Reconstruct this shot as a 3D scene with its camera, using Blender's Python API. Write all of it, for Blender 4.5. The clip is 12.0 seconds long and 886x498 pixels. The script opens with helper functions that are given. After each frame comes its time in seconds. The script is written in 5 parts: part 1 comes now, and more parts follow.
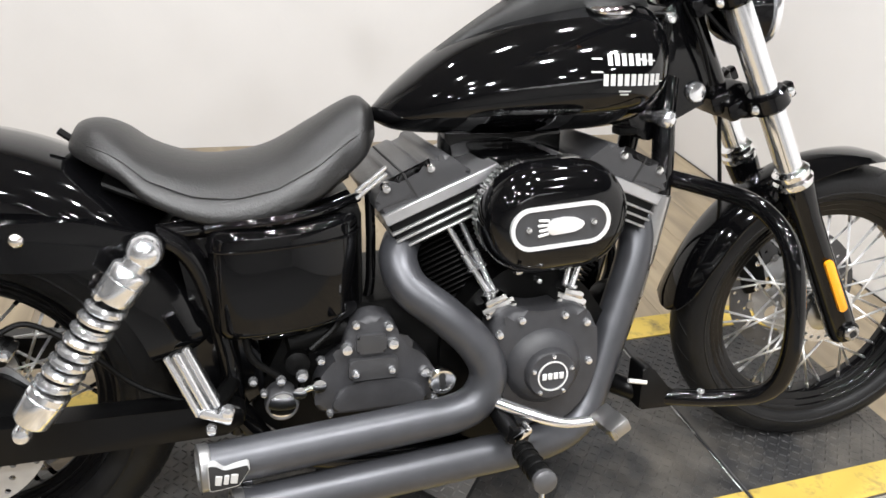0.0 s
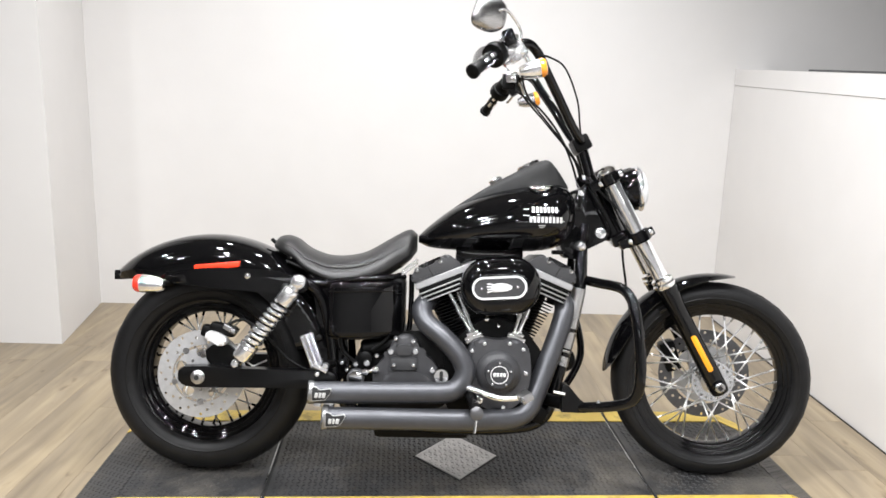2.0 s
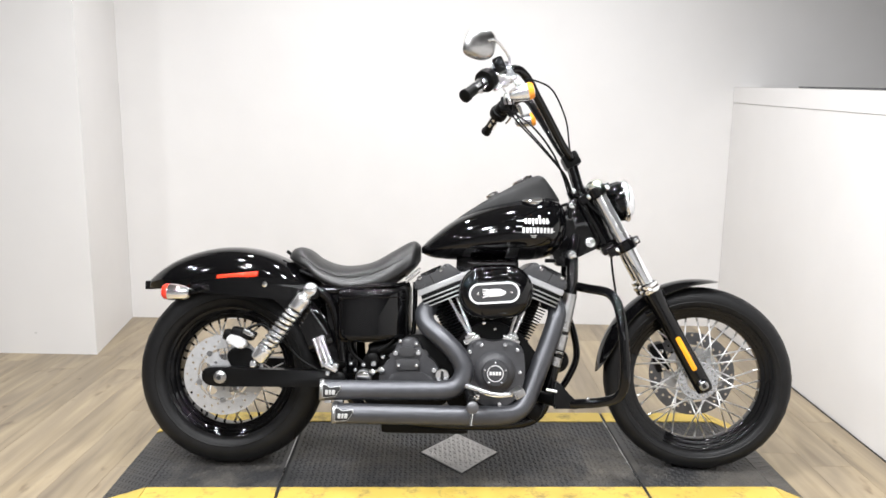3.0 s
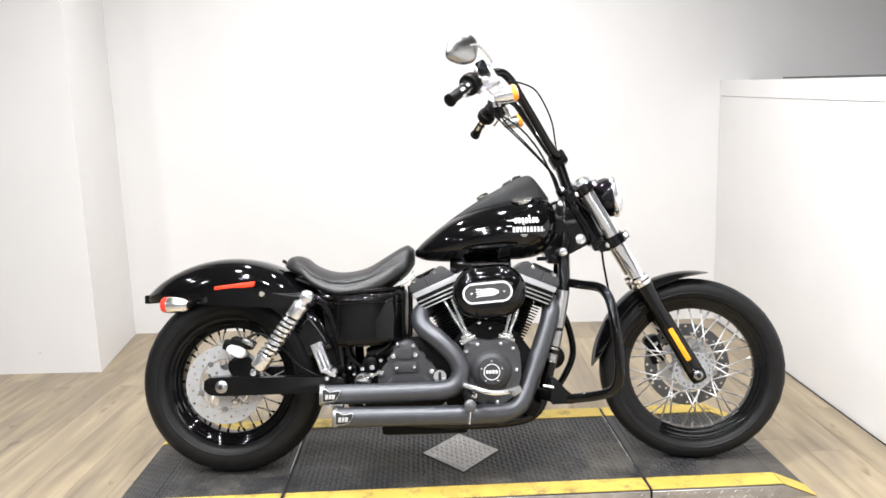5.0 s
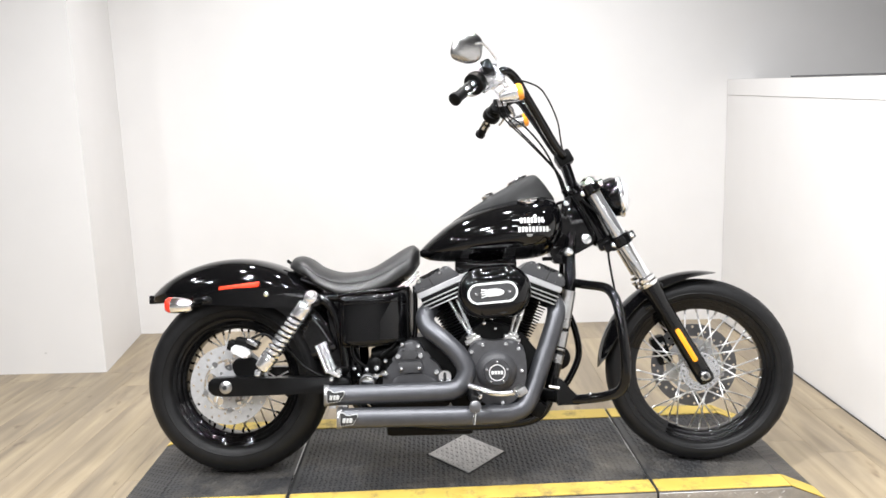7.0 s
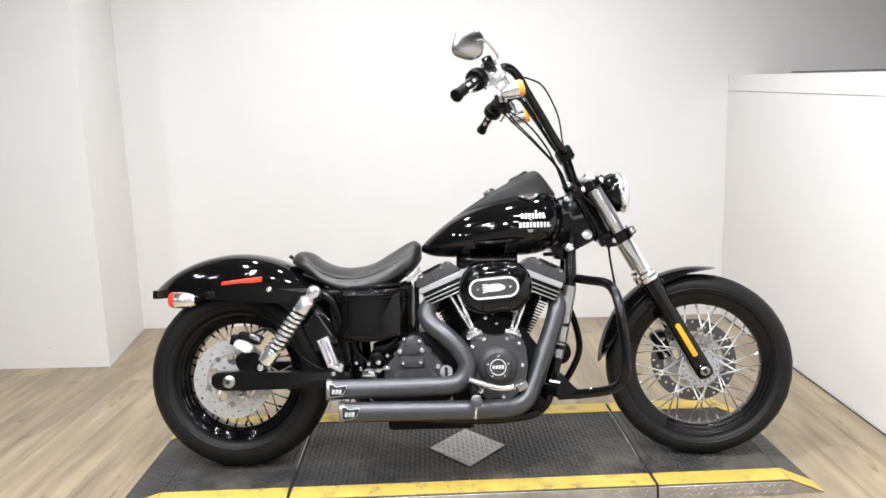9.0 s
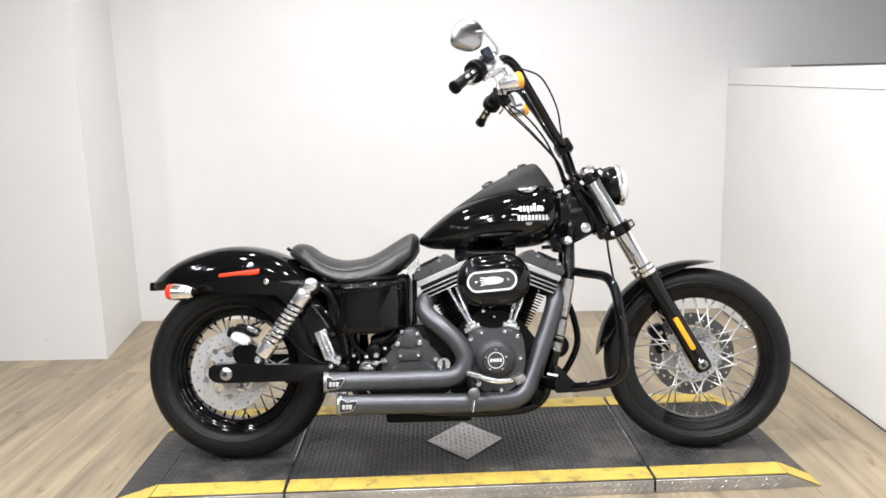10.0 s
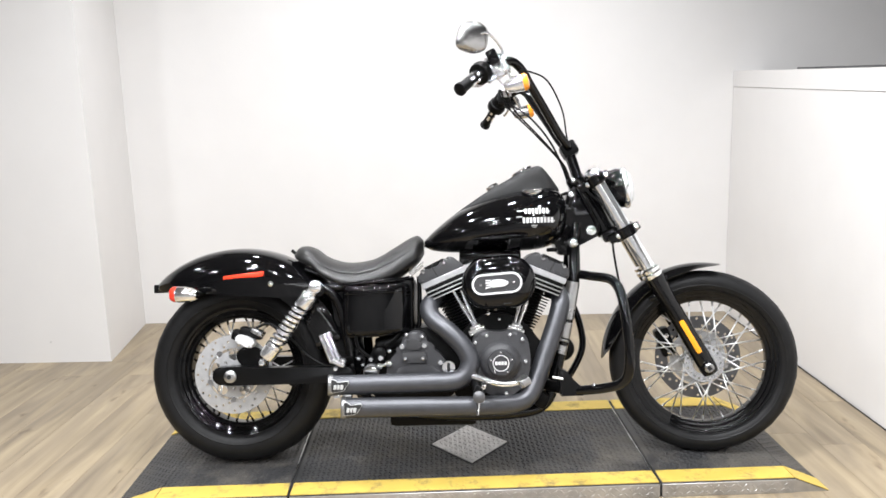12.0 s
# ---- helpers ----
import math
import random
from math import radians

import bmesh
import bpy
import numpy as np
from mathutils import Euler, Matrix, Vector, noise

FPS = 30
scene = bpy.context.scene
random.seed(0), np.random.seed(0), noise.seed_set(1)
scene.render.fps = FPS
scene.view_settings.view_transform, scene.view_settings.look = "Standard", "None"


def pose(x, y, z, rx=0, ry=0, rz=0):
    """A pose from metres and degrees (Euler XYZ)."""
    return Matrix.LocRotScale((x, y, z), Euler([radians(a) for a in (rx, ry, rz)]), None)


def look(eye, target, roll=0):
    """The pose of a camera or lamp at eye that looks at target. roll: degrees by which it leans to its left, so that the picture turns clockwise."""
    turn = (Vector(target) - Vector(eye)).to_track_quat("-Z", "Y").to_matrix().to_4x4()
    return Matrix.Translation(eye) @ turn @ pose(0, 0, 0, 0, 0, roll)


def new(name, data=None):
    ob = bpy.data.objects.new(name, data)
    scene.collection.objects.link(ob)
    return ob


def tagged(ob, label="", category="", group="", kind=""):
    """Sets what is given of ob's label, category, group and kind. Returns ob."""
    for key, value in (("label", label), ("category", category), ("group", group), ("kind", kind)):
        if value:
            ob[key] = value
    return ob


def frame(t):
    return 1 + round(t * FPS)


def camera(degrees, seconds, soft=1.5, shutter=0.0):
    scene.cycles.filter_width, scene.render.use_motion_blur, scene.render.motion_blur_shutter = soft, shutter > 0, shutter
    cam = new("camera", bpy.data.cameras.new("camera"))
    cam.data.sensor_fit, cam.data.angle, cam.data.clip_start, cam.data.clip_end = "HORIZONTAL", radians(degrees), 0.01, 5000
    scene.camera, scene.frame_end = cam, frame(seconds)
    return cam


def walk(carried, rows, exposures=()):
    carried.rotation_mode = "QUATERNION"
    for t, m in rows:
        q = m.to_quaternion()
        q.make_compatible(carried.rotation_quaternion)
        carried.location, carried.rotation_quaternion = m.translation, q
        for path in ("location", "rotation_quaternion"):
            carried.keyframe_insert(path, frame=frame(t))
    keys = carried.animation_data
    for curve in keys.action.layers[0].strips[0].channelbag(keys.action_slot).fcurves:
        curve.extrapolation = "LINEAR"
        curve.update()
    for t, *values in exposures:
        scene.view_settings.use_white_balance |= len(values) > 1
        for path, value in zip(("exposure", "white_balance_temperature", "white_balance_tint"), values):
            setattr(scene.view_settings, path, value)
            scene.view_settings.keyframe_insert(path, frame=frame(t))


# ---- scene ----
cam = camera(62.0, 12.0, soft=1.6)
PATH = [
    (0, (0.423, -1.014, 1.145), (0.956, 0.65, 0.17), 4.7),
    (0.1, (0.45, -1.082, 1.146), (0.908, 0.616, 0.203), 4.1),
    (0.2, (0.47, -1.153, 1.152), (0.894, 0.572, 0.233), 3.5),
    (0.3, (0.481, -1.23, 1.176), (0.868, 0.529, 0.308), 3.3),
    (0.5, (0.505, -1.394, 1.198), (0.798, 0.433, 0.437), 2.2),
    (0.7, (0.511, -1.544, 1.197), (0.814, 0.308, 0.504), 4.3),
    (0.8, (0.521, -1.621, 1.193), (0.815, 0.251, 0.553), 3.8),
    (1, (0.534, -1.744, 1.197), (0.777, 0.162, 0.64), 1.1),
    (1.2, (0.577, -1.861, 1.186), (0.747, 0.065, 0.673), 0.9),
    (1.3, (0.61, -1.918, 1.182), (0.725, 0.017, 0.688), 0.6),
    (1.5, (0.653, -2.025, 1.18), (0.704, -0.077, 0.729), 2.2),
    (1.7, (0.668, -2.114, 1.186), (0.679, -0.158, 0.767), 2.0),
    (1.8, (0.671, -2.15, 1.185), (0.701, -0.192, 0.781), 2.1),
    (2, (0.665, -2.219, 1.187), (0.721, -0.261, 0.786), 1.8),
    (2.2, (0.653, -2.27, 1.19), (0.704, -0.313, 0.782), 0.8),
    (2.3, (0.643, -2.298, 1.188), (0.682, -0.334, 0.812), -0.1),
    (2.5, (0.637, -2.345, 1.194), (0.621, -0.372, 0.866), -0.5),
    (2.7, (0.687, -2.383, 1.2), (0.667, -0.406, 0.899), 1.2),
    (2.8, (0.707, -2.399, 1.195), (0.703, -0.425, 0.877), 1.6),
    (3, (0.748, -2.421, 1.193), (0.732, -0.452, 0.844), 0.8),
    (3.2, (0.753, -2.443, 1.196), (0.702, -0.48, 0.818), -0.7),
    (5, (0.78, -2.462, 1.188), (0.759, -0.49, 0.855), -1.7),
    (5.5, (0.788, -2.455, 1.189), (0.754, -0.481, 0.868), -2.1),
    (6, (0.785, -2.448, 1.183), (0.756, -0.475, 0.855), -1.8),
    (6.5, (0.781, -2.446, 1.189), (0.747, -0.473, 0.86), -1.7),
    (7, (0.783, -2.449, 1.185), (0.746, -0.477, 0.853), -1.8),
    (9, (0.783, -2.464, 1.189), (0.742, -0.495, 0.844), -1.8),
    (9.5, (0.789, -2.468, 1.179), (0.745, -0.499, 0.834), -1.7),
    (10, (0.785, -2.457, 1.183), (0.747, -0.491, 0.822), -1.6),
    (10.5, (0.789, -2.454, 1.181), (0.748, -0.487, 0.822), -1.9),
    (11, (0.784, -2.455, 1.178), (0.74, -0.487, 0.827), -1.7),
    (11.5, (0.782, -2.453, 1.178), (0.736, -0.485, 0.824), -1.9),
    (12, (0.78, -2.449, 1.18), (0.733, -0.481, 0.827), -1.6),
]
walk(cam, [(t, look(eye, target, roll)) for t, eye, target, roll in PATH], exposures=[(0.0, -0.44, 6600, 10), (1.0, -0.4, 6600, 10), (2.5, -0.36, 6500, 10), (3.2, -0.32, 6500, 10), (5.0, -0.19, 6500, 10), (7.2, -0.19, 6500, 10), (8.8, -0.37, 6500, 10), (10.0, -0.37, 6500, 10), (12.0, -0.29, 6450, 10)])

BIKE_LEAN = 12.0  # degrees, away from the camera's side

# ---- world and lamps
world = bpy.data.worlds.new("world")
scene.world = world
world.use_nodes = True
world.node_tree.nodes["Background"].inputs[0].default_value = (1.0, 0.97, 0.94, 1)
world.node_tree.nodes["Background"].inputs[1].default_value = 0.15


def ceiling_lamp(x, y, z, sx, sy, power):
    d = bpy.data.lights.new("tube_light", "AREA")
    d.shape, d.size, d.size_y, d.energy, d.color = "RECTANGLE", sx, sy, power, (0.952, 0.965, 0.990)
    new("tube_light", d).location = (x, y, z)


LAMP_Z = 2.62
# x, y and watts of each box light; several are added fill for walls and front
LAMPS = [(-0.25, -0.35, 34), (-0.2, -1.25, 34), (-0.35, -1.95, 28), (0.1, -2.0, 28), (0.75, -0.9, 30), (1.25, -0.6, 30), (1.7, 0.85, 8), (1.95, -0.1, 14), (1.2, 0.7, 18), (0.6, 0.5, 15),
         (1.65, -0.95, 24), (-0.1, 1.05, 15), (0.9, -3.0, 26), (-0.7, -3.0, 28), (-1.5, -1.0, 30), (-1.6, -2.4, 26),
         (-1.7, -3.8, 11), (0.1, -3.9, 11), (1.5, -3.7, 11), (2.1, -2.6, 11), (2.9, -1.7, 11), (1.1, -2.1, 9)]
for lamp_x, lamp_y, watts in LAMPS:
    ceiling_lamp(lamp_x, lamp_y, LAMP_Z, 0.10, 0.08, watts)
# long tubes hung at the far side of the room, behind the camera
STRIPS = [(1.7, -4.9, 2.34), (1.4, -4.3, 2.34)]
for lamp_x, lamp_y, lamp_z in STRIPS:
    ceiling_lamp(lamp_x, lamp_y, lamp_z, 2.6, 0.08, 20)


# ---- materials
def material(name, col, rough=0.5, metal=0.0, coat=0.0, grain=None, bump=None, spread=0.0, trans=0.0, spec=0.5):
    """grain: (scale, amount) of colour variation; bump: (scale, strength); spread: random brightness per object."""
    m = bpy.data.materials.new(name)
    m.use_nodes = True
    nt = m.node_tree
    b = nt.nodes["Principled BSDF"]
    b.inputs["Base Color"].default_value = (*col, 1)
    b.inputs["Roughness"].default_value = rough
    b.inputs["Metallic"].default_value = metal
    b.inputs["Coat Weight"].default_value = coat
    b.inputs["Specular IOR Level"].default_value = spec
    b.inputs["Coat Roughness"].default_value = 0.05
    if trans:
        b.inputs["Transmission Weight"].default_value = trans
    if grain or bump or spread:
        tc = nt.nodes.new("ShaderNodeTexCoord")
    if grain:
        n1 = nt.nodes.new("ShaderNodeTexNoise")
        n1.inputs["Scale"].default_value, n1.inputs["Detail"].default_value = grain[0], 6
        n2 = nt.nodes.new("ShaderNodeTexNoise")
        n2.inputs["Scale"].default_value, n2.inputs["Detail"].default_value = grain[0] * 0.13, 3
        nt.links.new(tc.outputs["Object"], n1.inputs["Vector"])
        nt.links.new(tc.outputs["Object"], n2.inputs["Vector"])
        add = nt.nodes.new("ShaderNodeMath")
        nt.links.new(n1.outputs["Fac"], add.inputs[0]), nt.links.new(n2.outputs["Fac"], add.inputs[1])
        mr = nt.nodes.new("ShaderNodeMapRange")
        mr.inputs["From Min"].default_value, mr.inputs["From Max"].default_value = 0.6, 1.4
        mr.inputs["To Min"].default_value, mr.inputs["To Max"].default_value = 1 - grain[1], 1 + grain[1]
        nt.links.new(add.outputs[0], mr.inputs["Value"])
        hs = nt.nodes.new("ShaderNodeHueSaturation")
        hs.inputs["Color"].default_value = (*col, 1)
        nt.links.new(mr.outputs[0], hs.inputs["Value"])
        nt.links.new(hs.outputs[0], b.inputs["Base Color"])
        rr = nt.nodes.new("ShaderNodeMapRange")
        rr.inputs["To Min"].default_value, rr.inputs["To Max"].default_value = rough * 0.8, min(1, rough * 1.25)
        nt.links.new(n2.outputs["Fac"], rr.inputs["Value"]), nt.links.new(rr.outputs[0], b.inputs["Roughness"])
    if bump:
        n3 = nt.nodes.new("ShaderNodeTexNoise")
        n3.inputs["Scale"].default_value, n3.inputs["Detail"].default_value = bump[0], 5
        nt.links.new(tc.outputs["Object"], n3.inputs["Vector"])
        bp = nt.nodes.new("ShaderNodeBump")
        bp.inputs["Strength"].default_value, bp.inputs["Distance"].default_value = bump[1], 0.002
        nt.links.new(n3.outputs["Fac"], bp.inputs["Height"]), nt.links.new(bp.outputs[0], b.inputs["Normal"])
    return m


def wood_material():
    m = bpy.data.materials.new("oak_laminate")
    m.use_nodes = True
    nt = m.node_tree
    b = nt.nodes["Principled BSDF"]
    b.inputs["Roughness"].default_value = 0.38
    tc, info = nt.nodes.new("ShaderNodeTexCoord"), nt.nodes.new("ShaderNodeObjectInfo")
    mp = nt.nodes.new("ShaderNodeMapping")
    mp.inputs["Scale"].default_value = (22, 1.3, 1)
    off = nt.nodes.new("ShaderNodeVectorMath")
    off.operation = "SCALE"
    off.inputs[0].default_value = (37, 53, 11)
    nt.links.new(info.outputs["Random"], off.inputs["Scale"])
    add = nt.nodes.new("ShaderNodeVectorMath")
    nt.links.new(tc.outputs["Object"], add.inputs[0]), nt.links.new(off.outputs[0], add.inputs[1])
    nt.links.new(add.outputs[0], mp.inputs["Vector"])
    grain = nt.nodes.new("ShaderNodeTexNoise")
    grain.inputs["Scale"].default_value, grain.inputs["Detail"].default_value, grain.inputs["Distortion"].default_value = 1.0, 8, 0.6
    nt.links.new(mp.outputs[0], grain.inputs["Vector"])
    ramp = nt.nodes.new("ShaderNodeValToRGB")
    ramp.color_ramp.elements[0].position, ramp.color_ramp.elements[0].color = 0.24, (0.222, 0.178, 0.121, 1)
    ramp.color_ramp.elements[1].position, ramp.color_ramp.elements[1].color = 0.74, (0.360, 0.297, 0.210, 1)
    nt.links.new(grain.outputs["Fac"], ramp.inputs[0])
    mr = nt.nodes.new("ShaderNodeMapRange")
    mr.inputs["To Min"].default_value, mr.inputs["To Max"].default_value = 0.92, 1.08
    nt.links.new(info.outputs["Random"], mr.inputs["Value"])
    hs = nt.nodes.new("ShaderNodeHueSaturation")
    # broad greyish streaks and small dark knots
    streak_map = nt.nodes.new("ShaderNodeMapping")
    streak_map.inputs["Scale"].default_value = (9.0, 1.5, 1)
    streak = nt.nodes.new("ShaderNodeTexNoise")
    streak.inputs["Scale"].default_value, streak.inputs["Detail"].default_value, streak.inputs["Distortion"].default_value = 1.0, 4, 0.9
    nt.links.new(add.outputs[0], streak_map.inputs["Vector"]), nt.links.new(streak_map.outputs[0], streak.inputs["Vector"])
    s_ramp = nt.nodes.new("ShaderNodeValToRGB")
    s_ramp.color_ramp.elements[0].position, s_ramp.color_ramp.elements[0].color = 0.36, (0.74, 0.725, 0.72, 1)
    s_ramp.color_ramp.elements[1].position, s_ramp.color_ramp.elements[1].color = 0.64, (1.12, 1.09, 1.01, 1)
    nt.links.new(streak.outputs["Fac"], s_ramp.inputs[0])
    knot_map = nt.nodes.new("ShaderNodeMapping")
    knot_map.inputs["Scale"].default_value = (16, 7, 1)
    knot = nt.nodes.new("ShaderNodeTexNoise")
    knot.inputs["Scale"].default_value, knot.inputs["Detail"].default_value = 1.0, 2
    nt.links.new(add.outputs[0], knot_map.inputs["Vector"]), nt.links.new(knot_map.outputs[0], knot.inputs["Vector"])
    k_ramp = nt.nodes.new("ShaderNodeValToRGB")
    k_ramp.color_ramp.elements[0].position, k_ramp.color_ramp.elements[0].color = 0.66, (1, 1, 1, 1)
    k_ramp.color_ramp.elements[1].position, k_ramp.color_ramp.elements[1].color = 0.76, (0.55, 0.50, 0.46, 1)
    nt.links.new(knot.outputs["Fac"], k_ramp.inputs[0])
    mix = nt.nodes.new("ShaderNodeMix")
    mix.data_type, mix.blend_type = "RGBA", "MULTIPLY"
    mix.inputs[0].default_value = 1.0
    nt.links.new(ramp.outputs[0], mix.inputs[6]), nt.links.new(s_ramp.outputs[0], mix.inputs[7])
    mix2 = nt.nodes.new("ShaderNodeMix")
    mix2.data_type, mix2.blend_type = "RGBA", "MULTIPLY"
    mix2.inputs[0].default_value = 1.0
    nt.links.new(mix.outputs[2], mix2.inputs[6]), nt.links.new(k_ramp.outputs[0], mix2.inputs[7])
    nt.links.new(mix2.outputs[2], hs.inputs["Color"]), nt.links.new(mr.outputs[0], hs.inputs["Value"])
    nt.links.new(hs.outputs[0], b.inputs["Base Color"])
    bp = nt.nodes.new("ShaderNodeBump")
    bp.inputs["Strength"].default_value, bp.inputs["Distance"].default_value = 0.15, 0.001
    nt.links.new(grain.outputs["Fac"], bp.inputs["Height"]), nt.links.new(bp.outputs[0], b.inputs["Normal"])
    return m


def worn_material(name, col, dirt, scale, lo, hi, rough, bump):
    """Paint or rubber with patches of dirt: dirt shows where the noise passes from lo to hi."""
    m = material(name, col, rough, bump=bump)
    nt = m.node_tree
    b = nt.nodes["Principled BSDF"]
    tc = nt.nodes.new("ShaderNodeTexCoord")
    sums = nt.nodes.new("ShaderNodeMath")
    sums.operation = "MULTIPLY_ADD"
    sums.inputs[1].default_value = 0.45
    for k, (s, detail) in enumerate(((scale * 6, 5), (scale, 6))):
        n = nt.nodes.new("ShaderNodeTexNoise")
        n.inputs["Scale"].default_value, n.inputs["Detail"].default_value, n.inputs["Distortion"].default_value = s, detail, 0.4
        nt.links.new(tc.outputs["Object"], n.inputs["Vector"])
        nt.links.new(n.outputs["Fac"], sums.inputs[2 * k])
    mr = nt.nodes.new("ShaderNodeMapRange")
    mr.inputs["From Min"].default_value, mr.inputs["From Max"].default_value = lo + 0.22, hi + 0.22
    nt.links.new(sums.outputs[0], mr.inputs["Value"])
    mix = nt.nodes.new("ShaderNodeMix")
    mix.data_type = "RGBA"
    mix.inputs[6].default_value, mix.inputs[7].default_value = (*col, 1), (*dirt, 1)
    nt.links.new(mr.outputs[0], mix.inputs[0]), nt.links.new(mix.outputs[2], b.inputs["Base Color"])
    rr = nt.nodes.new("ShaderNodeMapRange")
    rr.inputs["To Min"].default_value, rr.inputs["To Max"].default_value = rough, min(1, rough + 0.25)
    nt.links.new(mr.outputs[0], rr.inputs["Value"]), nt.links.new(rr.outputs[0], b.inputs["Roughness"])
    return m


WALL = material("wall_paint", (0.71, 0.694, 0.680), 0.55, grain=(5, 0.025), bump=(60, 0.12))
# unseen side walls, front wall and ceiling: greys picked for fill and reflections
ROOM = material("showroom_wall_paint", (0.42, 0.41, 0.40), 0.7, grain=(3, 0.1))
WALL_FAR = material("unseen_wall_grey", (0.30, 0.29, 0.28), 0.7, grain=(4, 0.05))
CEIL = material("grey_open_ceiling", (0.22, 0.215, 0.21), 0.9, grain=(30, 0.06))
WOOD = wood_material()
SLAB = material("grey_showroom_floor", (0.20, 0.196, 0.19), 0.6, grain=(6, 0.2))
DECK = worn_material("black_tread_rubber", (0.028, 0.028, 0.029), (0.108, 0.097, 0.082), 3.0, 0.44, 0.82, 0.46, (120, 0.3))
YELLOW = worn_material("yellow_safety_paint", (0.58, 0.415, 0.080), (0.23, 0.175, 0.070), 16.0, 0.52, 0.80, 0.5, (90, 0.25))
TREAD = material("bare_tread_plate", (0.46, 0.45, 0.44), 0.38, metal=0.75, grain=(25, 0.25))
SEAM = material("dark_seam", (0.012, 0.012, 0.012), 0.7)
GLOSS = material("gloss_black_paint", (0.0022, 0.0022, 0.0025), 0.08, spec=0.36, bump=(6, 0.015))
RIMM = material("gloss_black_rim", (0.0022, 0.0022, 0.0025), 0.040, spec=0.33)
TANKM = material("vivid_black_tank_paint", (0.0022, 0.0022, 0.0025), 0.05, spec=0.42)
SATIN = material("satin_black_powder_coat", (0.0026, 0.0026, 0.0028), 0.30, spec=0.24, grain=(40, 0.2), bump=(500, 0.12))
MATT = material("matt_black_plastic", (0.0024, 0.0024, 0.0024), 0.42, spec=0.13, grain=(60, 0.2), bump=(300, 0.2))
WRINKLE = material("wrinkle_black_casting", (0.038, 0.038, 0.041), 0.42, spec=0.4, grain=(50, 0.22), bump=(420, 0.3))
GREYCAST = material("dark_grey_casting", (0.040, 0.040, 0.042), 0.30, spec=0.5, grain=(40, 0.15), bump=(350, 0.2))
PIPE = material("satin_black_ceramic_pipe", (0.068, 0.070, 0.078), 0.37, metal=0.55, spec=0.9, grain=(30, 0.18), bump=(200, 0.06))
CHROME = material("chrome", (0.90, 0.90, 0.90), 0.08, metal=1.0)
STEEL = material("brushed_steel", (0.47, 0.47, 0.47), 0.27, metal=1.0, grain=(60, 0.15))
MACHINED = material("machined_fin_edge", (0.60, 0.60, 0.60), 0.34, metal=0.9, grain=(80, 0.1))
BAND = material("grey_rocker_band", (0.54, 0.54, 0.55), 0.34, metal=0.85, grain=(60, 0.1))
RUBBER = material("tyre_rubber", (0.0088, 0.0088, 0.0092), 0.44, spec=0.22, grain=(26, 0.35), bump=(140, 0.35))
GROOVE = material("tyre_groove", (0.006, 0.006, 0.006), 0.9)
LEATHER = material("black_leather", (0.0125, 0.0122, 0.012), 0.37, spec=0.55, grain=(9, 0.25), bump=(260, 0.35))
AMBER = material("amber_reflector", (1.0, 0.40, 0.015), 0.22, coat=0.6)
REDREF = material("red_reflector", (0.95, 0.06, 0.022), 0.22, coat=0.6)
AMBERLENS = material("amber_lens", (1.0, 0.36, 0.03), 0.15, coat=0.5)
REDLENS = material("red_lens", (0.85, 0.04, 0.02), 0.15, coat=0.5)
LENS = material("headlamp_glass", (0.97, 0.98, 1.0), 0.10, trans=0.35)
SPOKEM = material("polished_spoke", (0.93, 0.93, 0.93), 0.32, metal=0.55)
SOFTCHROME = material("hazy_chrome", (0.90, 0.91, 0.93), 0.14, metal=0.92)
SPRINGM = material("chrome_spring", (0.88, 0.89, 0.91), 0.14, metal=0.92)
DISC = material("drilled_steel_disc", (0.50, 0.50, 0.505), 0.40, metal=0.55, grain=(60, 0.12))
DARKDISC = material("dark_steel_disc", (0.13, 0.13, 0.135), 0.35, metal=0.6, grain=(50, 0.15))
CONSOLE = material("wrinkle_black_console", (0.016, 0.016, 0.016), 0.46, spec=0.4, grain=(60, 0.2), bump=(420, 0.3))
ENDCAP = material("grey_end_cap", (0.26, 0.26, 0.26), 0.30, metal=0.8, grain=(40, 0.15))
SILVER = material("silver_lettering", (0.56, 0.56, 0.55), 0.45, metal=0.35)
SCUFF = material("wall_scuff", (0.58, 0.57, 0.55), 0.7)


# ---- mesh helpers
def V(*a):
    return Vector(a)


def part(name, bm, m, parent=None, label="", sharp=38, at=None, kind="", category=""):
    """Link a bmesh as one mesh object under a thing or a part."""
    bmesh.ops.recalc_face_normals(bm, faces=bm.faces)
    me = bpy.data.meshes.new(name)
    bm.to_mesh(me)
    bm.free()
    for one in (m if isinstance(m, (list, tuple)) else [m]):
        me.materials.append(one)
    me.shade_smooth()
    me.set_sharp_from_angle(angle=radians(sharp))
    ob = new(name, me)
    if parent is not None:
        ob.parent = parent
    if at is not None:
        ob.matrix_basis = at
    return tagged(ob, label=label, kind=kind, category=category)


def join(*bms):
    out = bmesh.new()
    for one in bms:
        me = bpy.data.meshes.new("join")
        one.to_mesh(me)
        one.free()
        out.from_mesh(me)
        bpy.data.meshes.remove(me)
    return out


def moved(bm, m):
    bmesh.ops.transform(bm, matrix=m, verts=bm.verts)
    return bm


def block(cx, cy, cz, sx, sy, sz, bevel=0.0, rot=(0, 0, 0), seg=2):
    bm = bmesh.new()
    bmesh.ops.create_cube(bm, size=1, matrix=Matrix.Diagonal((sx, sy, sz, 1)))
    if bevel:
        bmesh.ops.bevel(bm, geom=bm.edges[:], offset=bevel, segments=seg, affect="EDGES", profile=0.6)
    return moved(bm, pose(cx, cy, cz, *rot))


